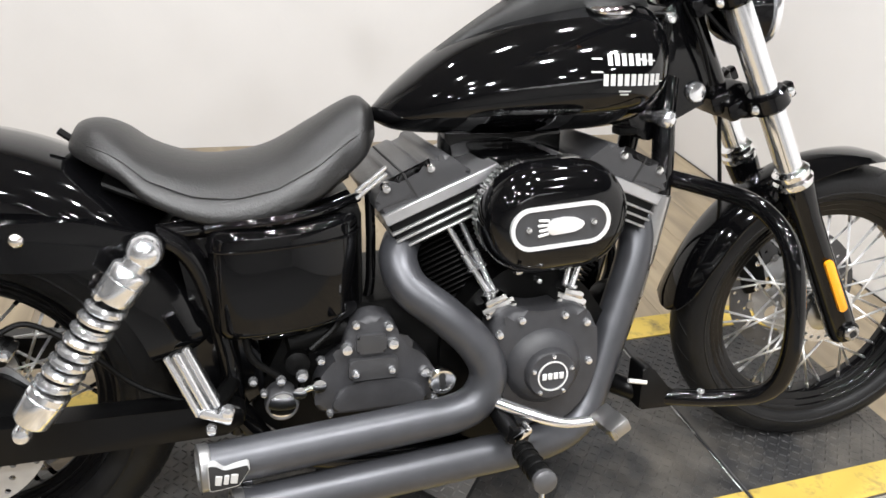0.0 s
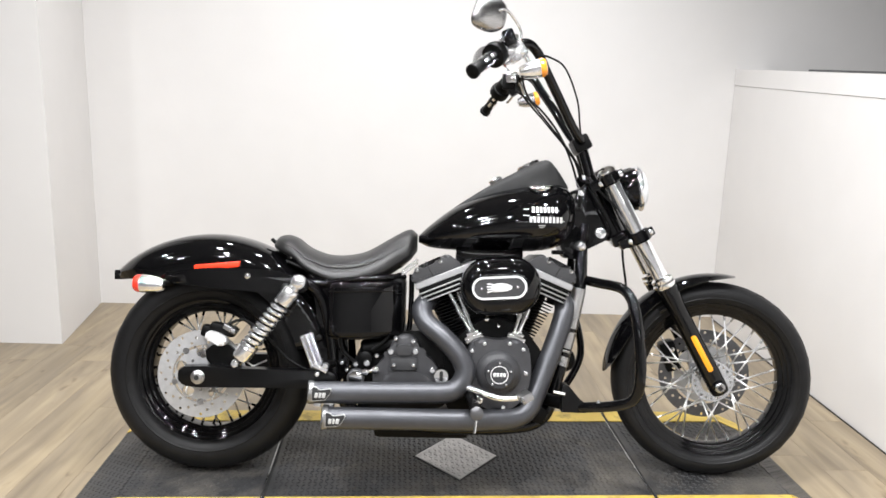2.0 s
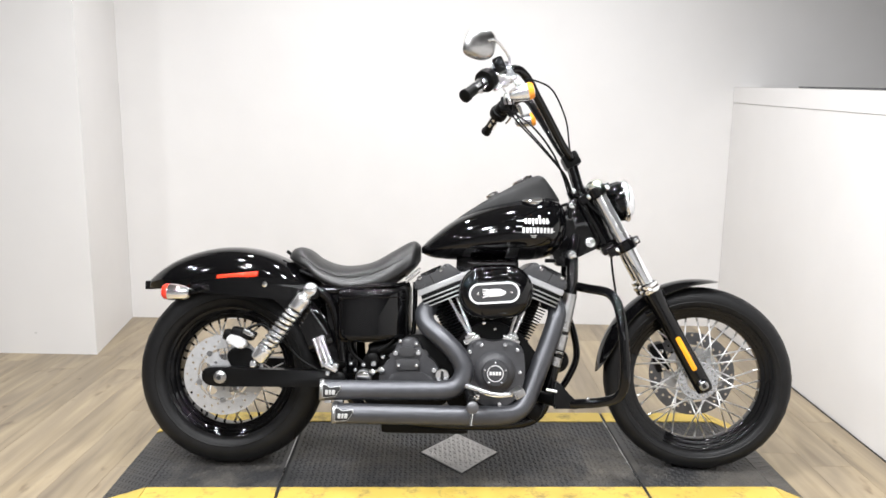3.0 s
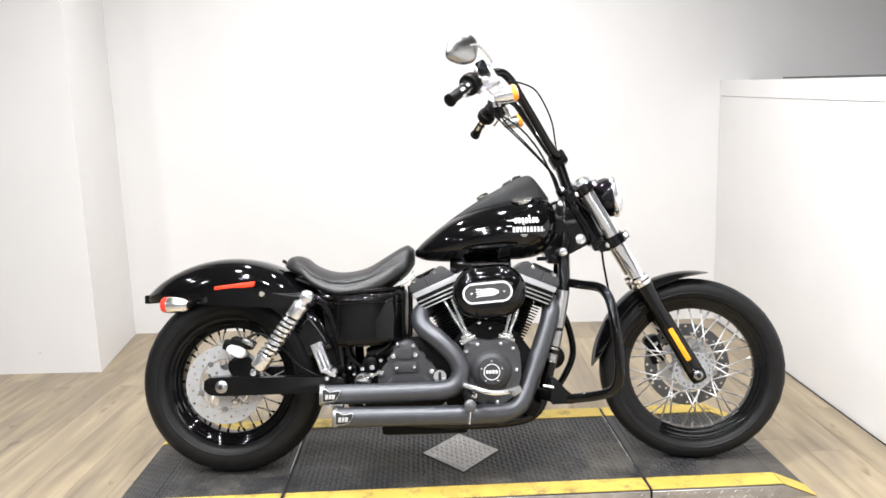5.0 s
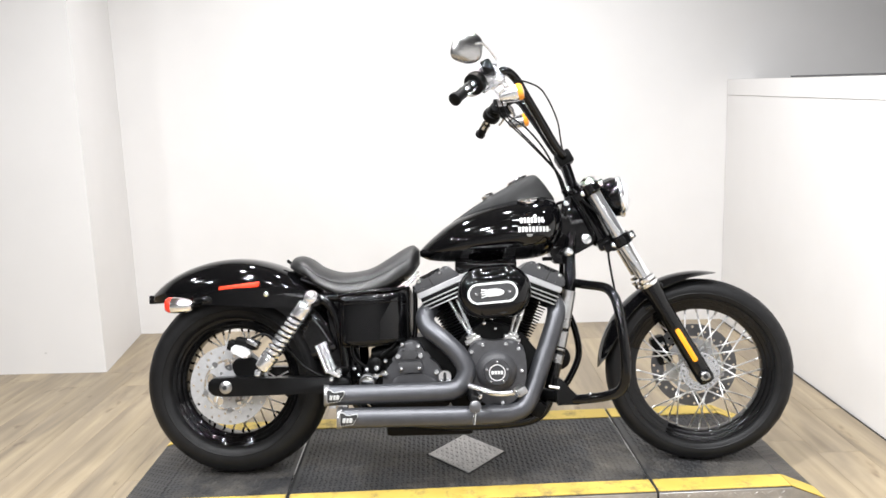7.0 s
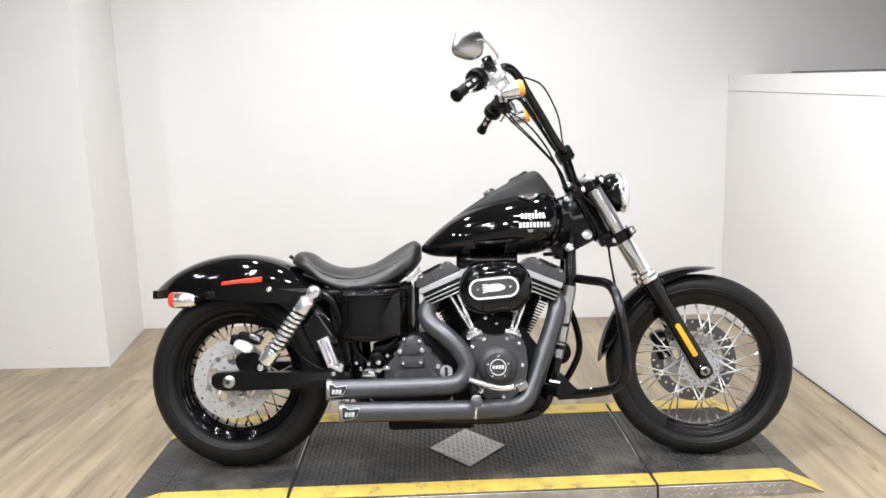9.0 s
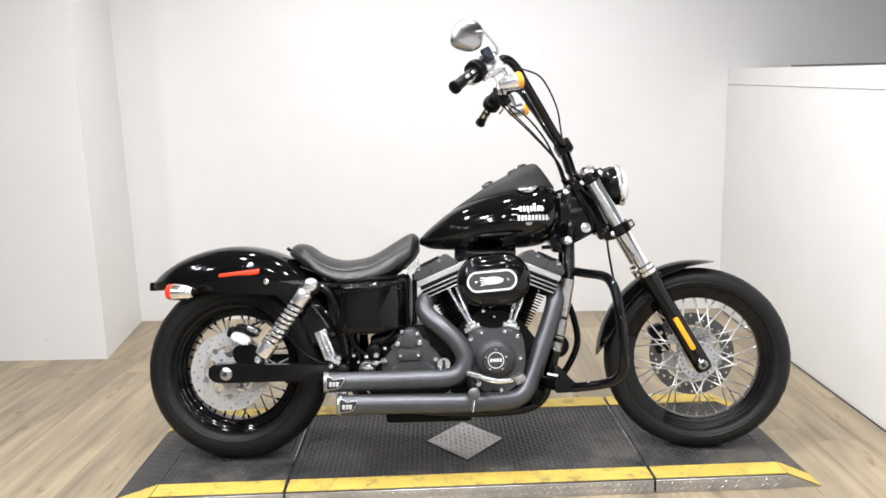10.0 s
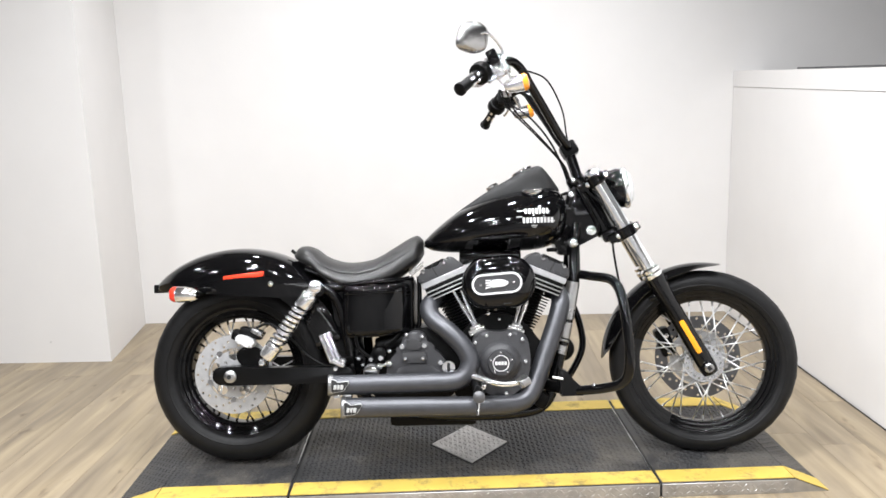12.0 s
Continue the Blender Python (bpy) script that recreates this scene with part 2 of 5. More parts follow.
def skin(rings, close=True, caps=True):
    """Faces between rings of equally many points."""
    bm = bmesh.new()
    vs = [[bm.verts.new(p) for p in ring] for ring in rings]
    n = len(rings[0])
    for a, b in zip(vs, vs[1:]):
        for k in range(n if close else n - 1):
            bm.faces.new((a[k], a[(k + 1) % n], b[(k + 1) % n], b[k]))
    if caps:
        bm.faces.new(vs[0]), bm.faces.new(vs[-1][::-1])
    return bm


def spline(pts, k=6):
    """Catmull-Rom points through pts."""
    pts = [Vector(p) for p in pts]
    out = []
    ext = [2 * pts[0] - pts[1]] + pts + [2 * pts[-1] - pts[-2]]
    for i in range(1, len(ext) - 2):
        p0, p1, p2, p3 = ext[i - 1:i + 3]
        for j in range(k):
            t = j / k
            out.append(0.5 * ((2 * p1) + (p2 - p0) * t + (2 * p0 - 5 * p1 + 4 * p2 - p3) * t * t + (3 * p1 - p0 - 3 * p2 + p3) * t ** 3))
    return out + [pts[-1]]


def tube(pts, r, n=12, k=6, caps=True):
    path = spline(pts, k) if k else [Vector(p) for p in pts]
    radii = r if isinstance(r, (list, tuple)) else None
    side, rings = None, []
    for i, p in enumerate(path):
        d = (path[min(i + 1, len(path) - 1)] - path[max(i - 1, 0)]).normalized()
        if side is None:
            side = d.orthogonal().normalized()
        side = (side - d * side.dot(d)).normalized()
        up = d.cross(side)
        rad = float(np.interp(i / (len(path) - 1), np.linspace(0, 1, len(radii)), radii)) if radii else r
        rings.append([p + rad * (math.cos(a) * side + math.sin(a) * up) for a in [2 * math.pi * q / n for q in range(n)]])
    return skin(rings, caps=caps)


def lathe(profile, origin=(0, 0, 0), axis=(0, 1, 0), n=40, close=False, caps=True):
    """profile: (radius, way along the axis)."""
    q = Vector(axis).normalized().to_track_quat("Z", "Y").to_matrix()
    rings = []
    for r, h in profile:
        r = max(r, 0.0002)
        rings.append([Vector(origin) + q @ V(r * math.cos(a), r * math.sin(a), h) for a in [2 * math.pi * p / n for p in range(n)]])
    if close:
        rings.append(rings[0])
    bm = skin(rings, caps=caps and not close)
    if close:
        bmesh.ops.remove_doubles(bm, verts=bm.verts, dist=1e-6)
    return bm


def rod(p0, p1, r0, r1=None, n=16, bevel=0.0):
    p0, p1 = Vector(p0), Vector(p1)
    r1 = r0 if r1 is None else r1
    L = (p1 - p0).length
    c = bevel
    prof = [(r0 - c, 0), (r0, c), (r1, L - c), (r1 - c, L)] if c else [(r0, 0), (r1, L)]
    return lathe(prof, p0, p1 - p0, n)


def rounded(pts, r, n=4):
    """A closed outline with its corners rounded."""
    out, m = [], len(pts)
    for i in range(m):
        a, b, c = Vector(pts[i - 1]), Vector(pts[i]), Vector(pts[(i + 1) % m])
        u, w = (a - b), (c - b)
        d = min(r, u.length * 0.45, w.length * 0.45)
        p, q = b + u.normalized() * d, b + w.normalized() * d
        for j in range(n + 1):
            t = j / n
            out.append((1 - t) ** 2 * p + 2 * t * (1 - t) * b + t * t * q)
    return out


def plate(outline, y0, y1, bevel=0.0, r=0.0, seg=2):
    """An outline in x and z, thick from y0 (far) to y1 (near), with the near rim bevelled."""
    o = rounded([V(*p) for p in outline], r) if r else [V(*p) for p in outline]
    bm = bmesh.new()
    a = [bm.verts.new((p.x, y0, p.y)) for p in o]
    b = [bm.verts.new((p.x, y1, p.y)) for p in o]
    n = len(o)
    for k in range(n):
        bm.faces.new((a[k], a[(k + 1) % n], b[(k + 1) % n], b[k]))
    bm.faces.new(a[::-1])
    f = bm.faces.new(b)
    if bevel:
        bmesh.ops.bevel(bm, geom=list(f.edges), offset=bevel, segments=seg, affect="EDGES", profile=0.5)
    return bm


def oval(cx, cz, w, h, n=12):
    """A stadium outline, w wide and h high."""
    r, s = h / 2, (w - h) / 2
    return [(cx + s + r * math.sin(a), cz + r * math.cos(a)) for a in [math.pi * q / n for q in range(n + 1)]] + \
           [(cx - s - r * math.sin(a), cz - r * math.cos(a)) for a in [math.pi * q / n for q in range(n + 1)]]


def supersection(x, top, low, w, n=2.5, mid=0.42, count=28):
    """A closed ring across the bike at x: a squarish oval, widest at the share mid of its height."""
    zc = low + mid * (top - low)
    ring = []
    for q in range(count):
        a = 2 * math.pi * q / count
        cy, sz = math.cos(a), math.sin(a)
        h = (top - zc) if sz > 0 else (zc - low)
        ring.append(V(x, w * math.copysign(abs(cy) ** (2 / n), cy), zc + h * math.copysign(abs(sz) ** (2 / n), sz)))
    return ring


def lofted(table, n, mid, steps=4, count=28):
    """A body through sections (x, top, low, half width), smoothed lengthwise."""
    cols = [np.array(c, float) for c in zip(*table)]
    pts = [spline([(a, b, 0) for a, b in zip(cols[0], c)], steps) for c in cols[1:]]
    return skin([supersection(p[0].x, p[0].y, p[1].y, max(p[2].y, 0.004), n, mid, count) for p in zip(*pts)])


def screw(x, y, z, r=0.008, h=0.006):
    """A domed screw head that faces the near side."""
    return lathe([(r, 0), (r, h * 0.5), (r * 0.75, h * 0.9), (0.001, h)], (x, y, z), (0, -1, 0), 12)


# ---- the room
FLOOR_Z = -0.05


def wall(name, x0, x1, y0, y1, z0, z1, m, label):
    return part(name, block((x0 + x1) / 2, (y0 + y1) / 2, (z0 + z1) / 2, x1 - x0, y1 - y0, z1 - z0), m, label=label, kind="structure")


slab = wall("floor", -6, 6, -5.5, 4.6, -0.20, FLOOR_Z - 0.006, SLAB, "light oak plank floor over a dark slab")
wall("wall_back", -1.26, 6, 2.0, 2.2, FLOOR_Z - 0.006, 2.85, WALL, "plain white painted back wall")
jog = bmesh.new()
jv = [(-6, 1.30), (-1.085, 1.265), (-1.21, 2.0), (-1.21, 2.2), (-6, 2.2)]
lo, hi = [jog.verts.new((x, y, FLOOR_Z - 0.006)) for x, y in jv], [jog.verts.new((x, y, 2.85)) for x, y in jv]
for k in range(5):
    jog.faces.new((lo[k], lo[(k + 1) % 5], hi[(k + 1) % 5], hi[k]))
jog.faces.new(lo[::-1]), jog.faces.new(hi)
part("wall_left_return", jog, WALL, label="white painted wall corner that juts out", kind="structure", sharp=20)
# unseen shell added round the view; its greys shape bounce light and reflections
wall("wall_far_left", -6.2, -6, -5.5, 2.2, FLOOR_Z - 0.006, 2.85, WALL_FAR, "unseen dark side wall added to close the room")
wall("wall_far_right", 6, 6.2, -5.5, 2.2, FLOOR_Z - 0.006, 2.85, WALL_FAR, "unseen dark side wall added to close the room")
wall("wall_front", -6.2, 6.2, -5.7, -5.5, FLOOR_Z - 0.006, 2.85, ROOM, "unseen grey wall added behind the camera")
wall("ceiling", -6.2, 6.2, -5.7, 2.2, 2.85, 2.95, CEIL, "grey open ceiling")

# the half-height partition, whose cap falls a little towards the room
SLOPE = 0.050
def partition_piece(x0, x1, ya, yb, za, zb):
    bm = bmesh.new()
    v = [bm.verts.new((x, y, z - (SLOPE * (2.0 - y) if z > 0.5 else 0))) for x in (x0, x1) for y in (ya, yb) for z in (za, zb)]
    for f in ((0, 1, 3, 2), (4, 6, 7, 5), (0, 4, 5, 1), (2, 3, 7, 6), (0, 2, 6, 4), (1, 5, 7, 3)):
        bm.faces.new([v[i] for i in f])
    return bm


part("partition_wall", partition_piece(2.40, 2.54, -5.49, 1.997, FLOOR_Z - 0.006, 1.305), WALL, label="low white painted partition wall", kind="structure")
part("partition_cap", partition_piece(2.397, 2.56, -5.49, 1.996, 1.307, 1.396), WALL, label="white boxed cap rail on the partition", kind="structure")
part("partition_strip", partition_piece(2.43, 2.50, -1.0, 1.25, 1.398, 1.406), GREYCAST, label="thin dark strip lying on the partition cap", kind="structure")
part("floor_joint", block(2.3935, -1.75, FLOOR_Z + 0.0015, 0.006, 7.4, 0.003), SEAM, label="dark joint between the floor and the partition", kind="structure")
part("scuff_mark", plate(rounded([V(0, -0.006), V(0.010, 0), V(0, 0.006), V(-0.010, 0)], 0.004), 0.0, -0.0015), SCUFF, label="small grey scuff on the white wall", kind="structure", at=pose(-1.398, 1.2655, 0.063))

# housings for all box lights, the added fill lamps included
for lamp_x, lamp_y, watts in LAMPS:
    fix = new("ceiling_light")
    fix.location = (lamp_x, lamp_y, 2.85)
    tagged(fix, "short white ceiling light, some placed from reflections, some added as fill", "ceiling light", "ceiling box lights")
    part("housing", block(0, 0, -0.10, 0.16, 0.14, 0.198, 0.01), WALL, fix)
for lamp_x, lamp_y, lamp_z in STRIPS:
    fix = new("ceiling_light")
    fix.location = (lamp_x, lamp_y, 2.85)
    tagged(fix, "long white tube light hung from the ceiling", "ceiling light", "hung tube lights")
    part("housing", block(0, 0, lamp_z - 2.85 + 0.030, 2.64, 0.10, 0.05, 0.01), WALL, fix)
    for dx in (-1.0, 1.0):
        part("hanger", rod((dx, 0, lamp_z - 2.85 + 0.05), (dx, 0, -0.001), 0.006, n=8), STEEL, fix)

# ---- the low platform
deck_at = pose(0.8, 0, 0, 0, 0, 2.2)
platform = new("lift_platform")
platform.matrix_basis = deck_at
tagged(platform, "low black tread platform with yellow edge stripes on the floor", "platform")
X0, X1, YF, YB, RAMP_L, RAMP_R = -1.03, 1.035, -0.250, 0.452, 0.155, 0.115
SEAMS = (-0.60, 0.60)
spans = [(X0, SEAMS[0] - 0.004), (SEAMS[0] + 0.004, SEAMS[1] - 0.004), (SEAMS[1] + 0.004, X1)]
for a, b in spans:
    part("deck_panel", block((a + b) / 2, (YF + YB) / 2, -0.014, b - a, YB - YF, 0.024, 0.002, seg=1), DECK, platform, "black tread rubber panel")
    part("yellow_stripe", block((a + b) / 2, YF + 0.040, -0.0005, b - a - 0.002, 0.078, 0.004, 0.001, seg=1), YELLOW, platform, "worn yellow safety stripe")
    part("yellow_stripe", block((a + b) / 2, YB - 0.045, -0.0005, b - a - 0.002, 0.088, 0.004, 0.001, seg=1), YELLOW, platform, "worn yellow safety stripe")
    part("skirt", block((a + b) / 2, YF - 0.0035, -0.0275, b - a, 0.006, 0.045, 0.001, seg=1), TREAD, platform, "bare metal tread skirt")
for s in SEAMS:
    part("seam_edge", block(s - 0.0065, (YF + YB) / 2 + 0.01, -0.0005, 0.0035, YB - YF - 0.05, 0.004, 0.001, seg=1), STEEL, platform, "worn bright panel edge")
    part("seam", block(s, (YF + YB) / 2, -0.027, 0.012, YB - YF - 0.01, 0.045), SEAM, platform, "dark gap between the panels")


def ramp(x_in, x_out, y0, y1, lift, thick):
    bm = bmesh.new()
    v = [bm.verts.new(p) for p in ((x_in, y0, lift), (x_in, y1, lift), (x_out, y1, FLOOR_Z + lift + 0.001), (x_out, y0, FLOOR_Z + lift + 0.001))]
    w = [bm.verts.new((p.co.x, p.co.y, max(p.co.z - thick, FLOOR_Z))) for p in v]
    bm.faces.new(v), bm.faces.new(w[::-1])
    for k in range(4):
        bm.faces.new((v[k], v[(k + 1) % 4], w[(k + 1) % 4], w[k]))
    return bm


for x_in, x_out in ((X0 - 0.001, X0 - RAMP_L), (X1 + 0.001, X1 + RAMP_R)):
    part("ramp", ramp(x_in, x_out, YF, YB, -0.002, 0.05), DECK, platform, "sloping black tread end")
    part("yellow_stripe", ramp(x_in, x_out, YF + 0.001, YF + 0.079, 0.0015, 0.003), YELLOW, platform, "worn yellow safety stripe")
    part("yellow_stripe", ramp(x_in, x_out, YB - 0.089, YB - 0.001, 0.0015, 0.003), YELLOW, platform, "worn yellow safety stripe")
    part("skirt", ramp(x_in, x_out, YF - 0.0015, YF + 0.002, -0.004, 0.06), TREAD, platform, "bare metal tread skirt")
dia = V(0.0, 0.088)
lozenge = [(-0.140, 0), (0, -0.160), (0.140, 0), (0, 0.160)]
bm = bmesh.new()
lower = [bm.verts.new((dia.x + x, dia.y + y, -0.003)) for x, y in lozenge]
upper = [bm.verts.new((dia.x + x * 0.985, dia.y + y * 0.985, 0.0015)) for x, y in lozenge]
bm.faces.new(upper), bm.faces.new(lower[::-1])
for k in range(4):
    bm.faces.new((lower[k], lower[(k + 1) % 4], upper[(k + 1) % 4], upper[k]))
part("plate_border", plate([(x * 1.05, y * 1.05) for x, y in lozenge], 0, 0.002), SEAM, platform, "dark gap round the plate", at=pose(dia.x, dia.y, -0.0005, -90))
part("diamond_plate", bm, TREAD, platform, "bare metal lozenge of tread plate")


def tread_bars(inside, step, size, height, z):
    """Raised bars of a tread pattern, turned this way and that, where inside(x, y) holds."""
    verts, faces = [], []
    nx, ny = int((X1 - X0 + 0.3) / step), int((YB - YF) / step)
    for i in range(nx):
        for j in range(ny):
            x, y = X0 - 0.15 + (i + 0.5) * step, YF + (j + 0.5) * step
            if not inside(x, y):
                continue
            a = radians(45 if (i + j) % 2 else -45)
            u, w = V(math.cos(a), math.sin(a)) * size, V(-math.sin(a), math.cos(a)) * size * 0.30
            k = len(verts)
            zz = z(x)
            for s, t, h in ((-1, -1, 0), (1, -1, 0), (1, 1, 0), (-1, 1, 0), (-.7, -.3, 1), (.7, -.3, 1), (.7, .3, 1), (-.7, .3, 1)):
                p = V(x, y) + u * s + w * t
                verts.append((p.x, p.y, zz + h * height))
            for f in ((4, 5, 6, 7), (0, 1, 5, 4), (1, 2, 6, 5), (2, 3, 7, 6), (3, 0, 4, 7)):
                faces.append([k + q for q in f])
    bm = bmesh.new()
    bv = [bm.verts.new(p) for p in verts]
    for f in faces:
        bm.faces.new([bv[q] for q in f])
    return bm


def ramp_z(x):
    if x < X0:
        return -0.003 - 0.05 * (X0 - x) / RAMP_L
    if x > X1:
        return -0.003 - 0.05 * (x - X1) / RAMP_R
    return -0.0025


def in_lozenge(x, y, grow=1.0):
    return abs(x - dia.x) / 0.14 + abs(y - dia.y) / 0.16 < grow


part("tread_pattern", tread_bars(lambda x, y: not in_lozenge(x, y, 1.06) and YF + 0.085 < y < YB - 0.095 and all(abs(x - s) > 0.016 for s in SEAMS) and X0 - RAMP_L + 0.012 < x < X1 + RAMP_R - 0.012, 0.0175, 0.0075, 0.0026, ramp_z), DECK, platform, kind="stuff")
part("plate_pattern", tread_bars(lambda x, y: in_lozenge(x, y, 0.93), 0.0175, 0.0075, 0.002, lambda x: 0.001), TREAD, platform, kind="stuff")
bars = tread_bars(lambda x, y: y < YF + 0.035 and X0 + 0.01 < x < X1 - 0.01, 0.0175, 0.0065, 0.002, lambda x: 0)
part("skirt_pattern", moved(bars, pose(0, YF + 0.0025, -0.042, 90, 0, 0) @ pose(0, -YF - 0.013, 0)), TREAD, platform, kind="stuff")
# raised diamond bars on the bare metal skirt
skirt_bars = []
for i in range(int((X1 - X0) / 0.022)):
    for j in range(2):
        x = X0 + 0.012 + i * 0.022 + (0.011 if j else 0)
        if all(abs(x - s) > 0.016 for s in SEAMS) and x < X1 - 0.012:
            skirt_bars.append(block(x, YF - 0.0065, -0.018 - 0.020 * j, 0.016, 0.0026, 0.0045, 0.0008, (0, 40 if (i + j) % 2 else -40, 0), 1))
part("skirt_pattern", join(*skirt_bars), TREAD, platform, kind="stuff")


# ---- the motorcycle, built upright about the rear wheel's foot and then leant on its far side
bike = new("motorcycle")
bike.matrix_basis = pose(0, 0, 0.004, -BIKE_LEAN)
tagged(bike, "gloss black cruiser motorcycle with tall handlebars leaning on a low platform", "motorcycle")

RAKE, STEER = radians(29), radians(-8)
HEAD = V(1.20, 0, 0.955)
AXIS = V(-math.sin(RAKE), 0, math.cos(RAKE))
S = Matrix.Translation(HEAD) @ Matrix.Rotation(STEER, 4, AXIS) @ Matrix.Translation(-HEAD)
FWD = V(math.cos(RAKE), 0, math.sin(RAKE))
RW, FW = V(-0.002, 0, 0.311), V(1.620, 0, 0.311)


# wheels
def spoke_mesh():
    bm = bmesh.new()
    bmesh.ops.create_cone(bm, cap_ends=True, segments=6, radius1=0.0026, radius2=0.0026, depth=1.0)
    me = bpy.data.meshes.new("spoke")
    bm.to_mesh(me)
    bm.free()
    me.materials.append(SPOKEM)
    me.shade_smooth()
    return me


SPOKE = spoke_mesh()


def nipple_mesh(name, m):
    """A spoke's nipple, 22 mm long, its wide end at the rim."""
    bm = lathe([(0.0022, -0.011), (0.0036, -0.010), (0.0040, 0.004), (0.0058, 0.011)], (0, 0, 0), (0, 0, 1), 8)
    me = bpy.data.meshes.new(name)
    bm.to_mesh(me)
    bm.free()
    me.materials.append(m)
    return me


DARK_NIPPLE = nipple_mesh("spoke_nipple", RIMM)
BRIGHT_NIPPLE = nipple_mesh("spoke_nipple", STEEL)


def flat_disc(outer, inner, half, holes, m, parent, name, label, at):
    """A ring in the xz plane with drilled holes: holes are (x, z, r)."""
    c = bpy.data.curves.new(name, "CURVE")
    c.dimensions, c.fill_mode, c.extrude = "2D", "BOTH", half
    for x, z, r, n in [(0, 0, outer, 64), (0, 0, inner, 40)] + [(x, z, r, 8) for x, z, r in holes]:
        s = c.splines.new("POLY")
        s.points.add(n - 1)
        for k in range(n):
            s.points[k].co = (x + r * math.cos(2 * math.pi * k / n), z + r * math.sin(2 * math.pi * k / n), 0, 1)
        s.use_cyclic_u = True
    tmp = bpy.data.objects.new(name, c)
    me = bpy.data.meshes.new_from_object(tmp)
    bpy.data.objects.remove(tmp)
    bpy.data.curves.remove(c)
    bm = bmesh.new()
    bm.from_mesh(me)
    bpy.data.meshes.remove(me)
    bmesh.ops.transform(bm, matrix=Matrix.Rotation(radians(90), 4, "X"), verts=bm.verts)
    return part(name, bm, m, parent, label, at=at)


def wheel(centre, radius, width, rim_r, rim_w, hub_w, at, count, disc_y, disc_r, label, disc_m, band, nipple):
    # the stepped flange, from the well out to the bead, as (radius, share of the width)
    step = [(-0.0335, 0.20), (-0.0325, 0.26), (-0.0295, 0.290), (-0.0225, 0.305), (-0.0195, 0.322), (-0.0185, 0.360), (-0.0160, 0.385), (-0.0095, 0.400), (-0.0065, 0.416), (-0.0055, 0.446), (-0.0030, 0.466), (0.0040, 0.478), (0.0080, 0.492), (0.0095, 0.512), (0.0120, 0.522), (0.0138, 0.512), (0.0128, 0.468), (-0.0020, 0.400)]
    half = [(rim_r + dr, rim_w * share) for dr, share in step]
    rim = part("wheel", lathe([(a, -b) for a, b in half] + half[::-1], n=84, close=True), RIMM, bike, label, at=at @ Matrix.Translation(centre))
    w, h = width / 2, radius - rim_r
    prof = [(rim_r + 0.006, w * 0.72), (rim_r + h * 0.18, w * 0.90), (rim_r + h * 0.42, w), (rim_r + h * 0.62, w * 0.97), (rim_r + h * 0.80, w * 0.80), (rim_r + h * 0.92, w * 0.52), (rim_r + h * 0.985, w * 0.24), (radius, 0)]
    prof = prof + [(r, -y) for r, y in prof[-2::-1]]
    part("tyre", lathe(prof, n=96, close=True), RUBBER, rim, "black rubber tyre", sharp=60)
    # slanted tread grooves as thin dark wedges lying in the crown
    grooves = []
    for q in range(30):
        a0 = 2 * math.pi * q / 30
        for side in (-1, 1):
            pts = []
            for t in (0, 0.25, 0.5, 0.75, 1):
                y = side * w * (0.18 + 0.58 * t)
                a = a0 + (0.10 if side > 0 else 0.0) + t * 0.13
                rr = np.interp(abs(y), [0, w * 0.24, w * 0.52, w * 0.80, w * 0.97], [radius, rim_r + h * 0.985, rim_r + h * 0.92, rim_r + h * 0.80, rim_r + h * 0.62]) - 0.0008
                pts.append(V(rr * math.cos(a), y, rr * math.sin(a)))
            grooves.append(tube(pts, 0.0019, n=4, k=0))
    part("tread_grooves", join(*grooves), GROOVE, rim, kind="stuff")
    for side in (-1, 1):
        part("sidewall_ring", lathe([(rim_r + h * 0.30, side * (w * 0.955)), (rim_r + h * 0.34, side * (w * 0.985 + 0.0012)), (rim_r + h * 0.37, side * (w * 0.985))], n=72, caps=False), RUBBER, rim)
    part("hub", lathe([(0.012, -hub_w / 2 - 0.012), (0.030, -hub_w / 2 - 0.010), (0.046, -hub_w / 2), (0.046, -hub_w / 2 + 0.008), (0.026, -hub_w / 2 + 0.018), (0.024, hub_w / 2 - 0.018), (0.046, hub_w / 2 - 0.008), (0.046, hub_w / 2), (0.030, hub_w / 2 + 0.010), (0.012, hub_w / 2 + 0.012)], n=32), STEEL, rim, "bright metal hub")
    for q in range(count):
        side = 1 if q % 2 else -1
        lean = radians(60) * (1 if (q // 2) % 2 else -1)
        a = 2 * math.pi * q / count
        p0 = V(0.053 * math.cos(a), side * (hub_w / 2 - 0.004), 0.053 * math.sin(a))
        b = a + lean
        p1 = V((rim_r - 0.028) * math.cos(b), side * 0.006, (rim_r - 0.028) * math.sin(b))
        sp = new("spoke", SPOKE)
        sp.parent = rim
        d = p1 - p0
        sp.matrix_basis = Matrix.Translation((p0 + p1) / 2) @ d.to_track_quat("Z", "Y").to_matrix().to_4x4() @ Matrix.Diagonal((1, 1, d.length, 1))
        nip = new("spoke_nipple", nipple)
        nip.parent = rim
        nip.matrix_basis = Matrix.Translation(p1 - d.normalized() * 0.010) @ d.to_track_quat("Z", "Y").to_matrix().to_4x4()
    holes = []
    for q in range(36):
        a, r = 2 * math.pi * q / 36, disc_r - band * (0.22, 0.50, 0.78)[q % 3]
        holes.append((r * math.cos(a), r * math.sin(a), 0.0048))
    flat_disc(disc_r, disc_r - band, 0.0025, holes, disc_m, rim, "brake_disc", "drilled steel brake disc", pose(0, disc_y, 0))
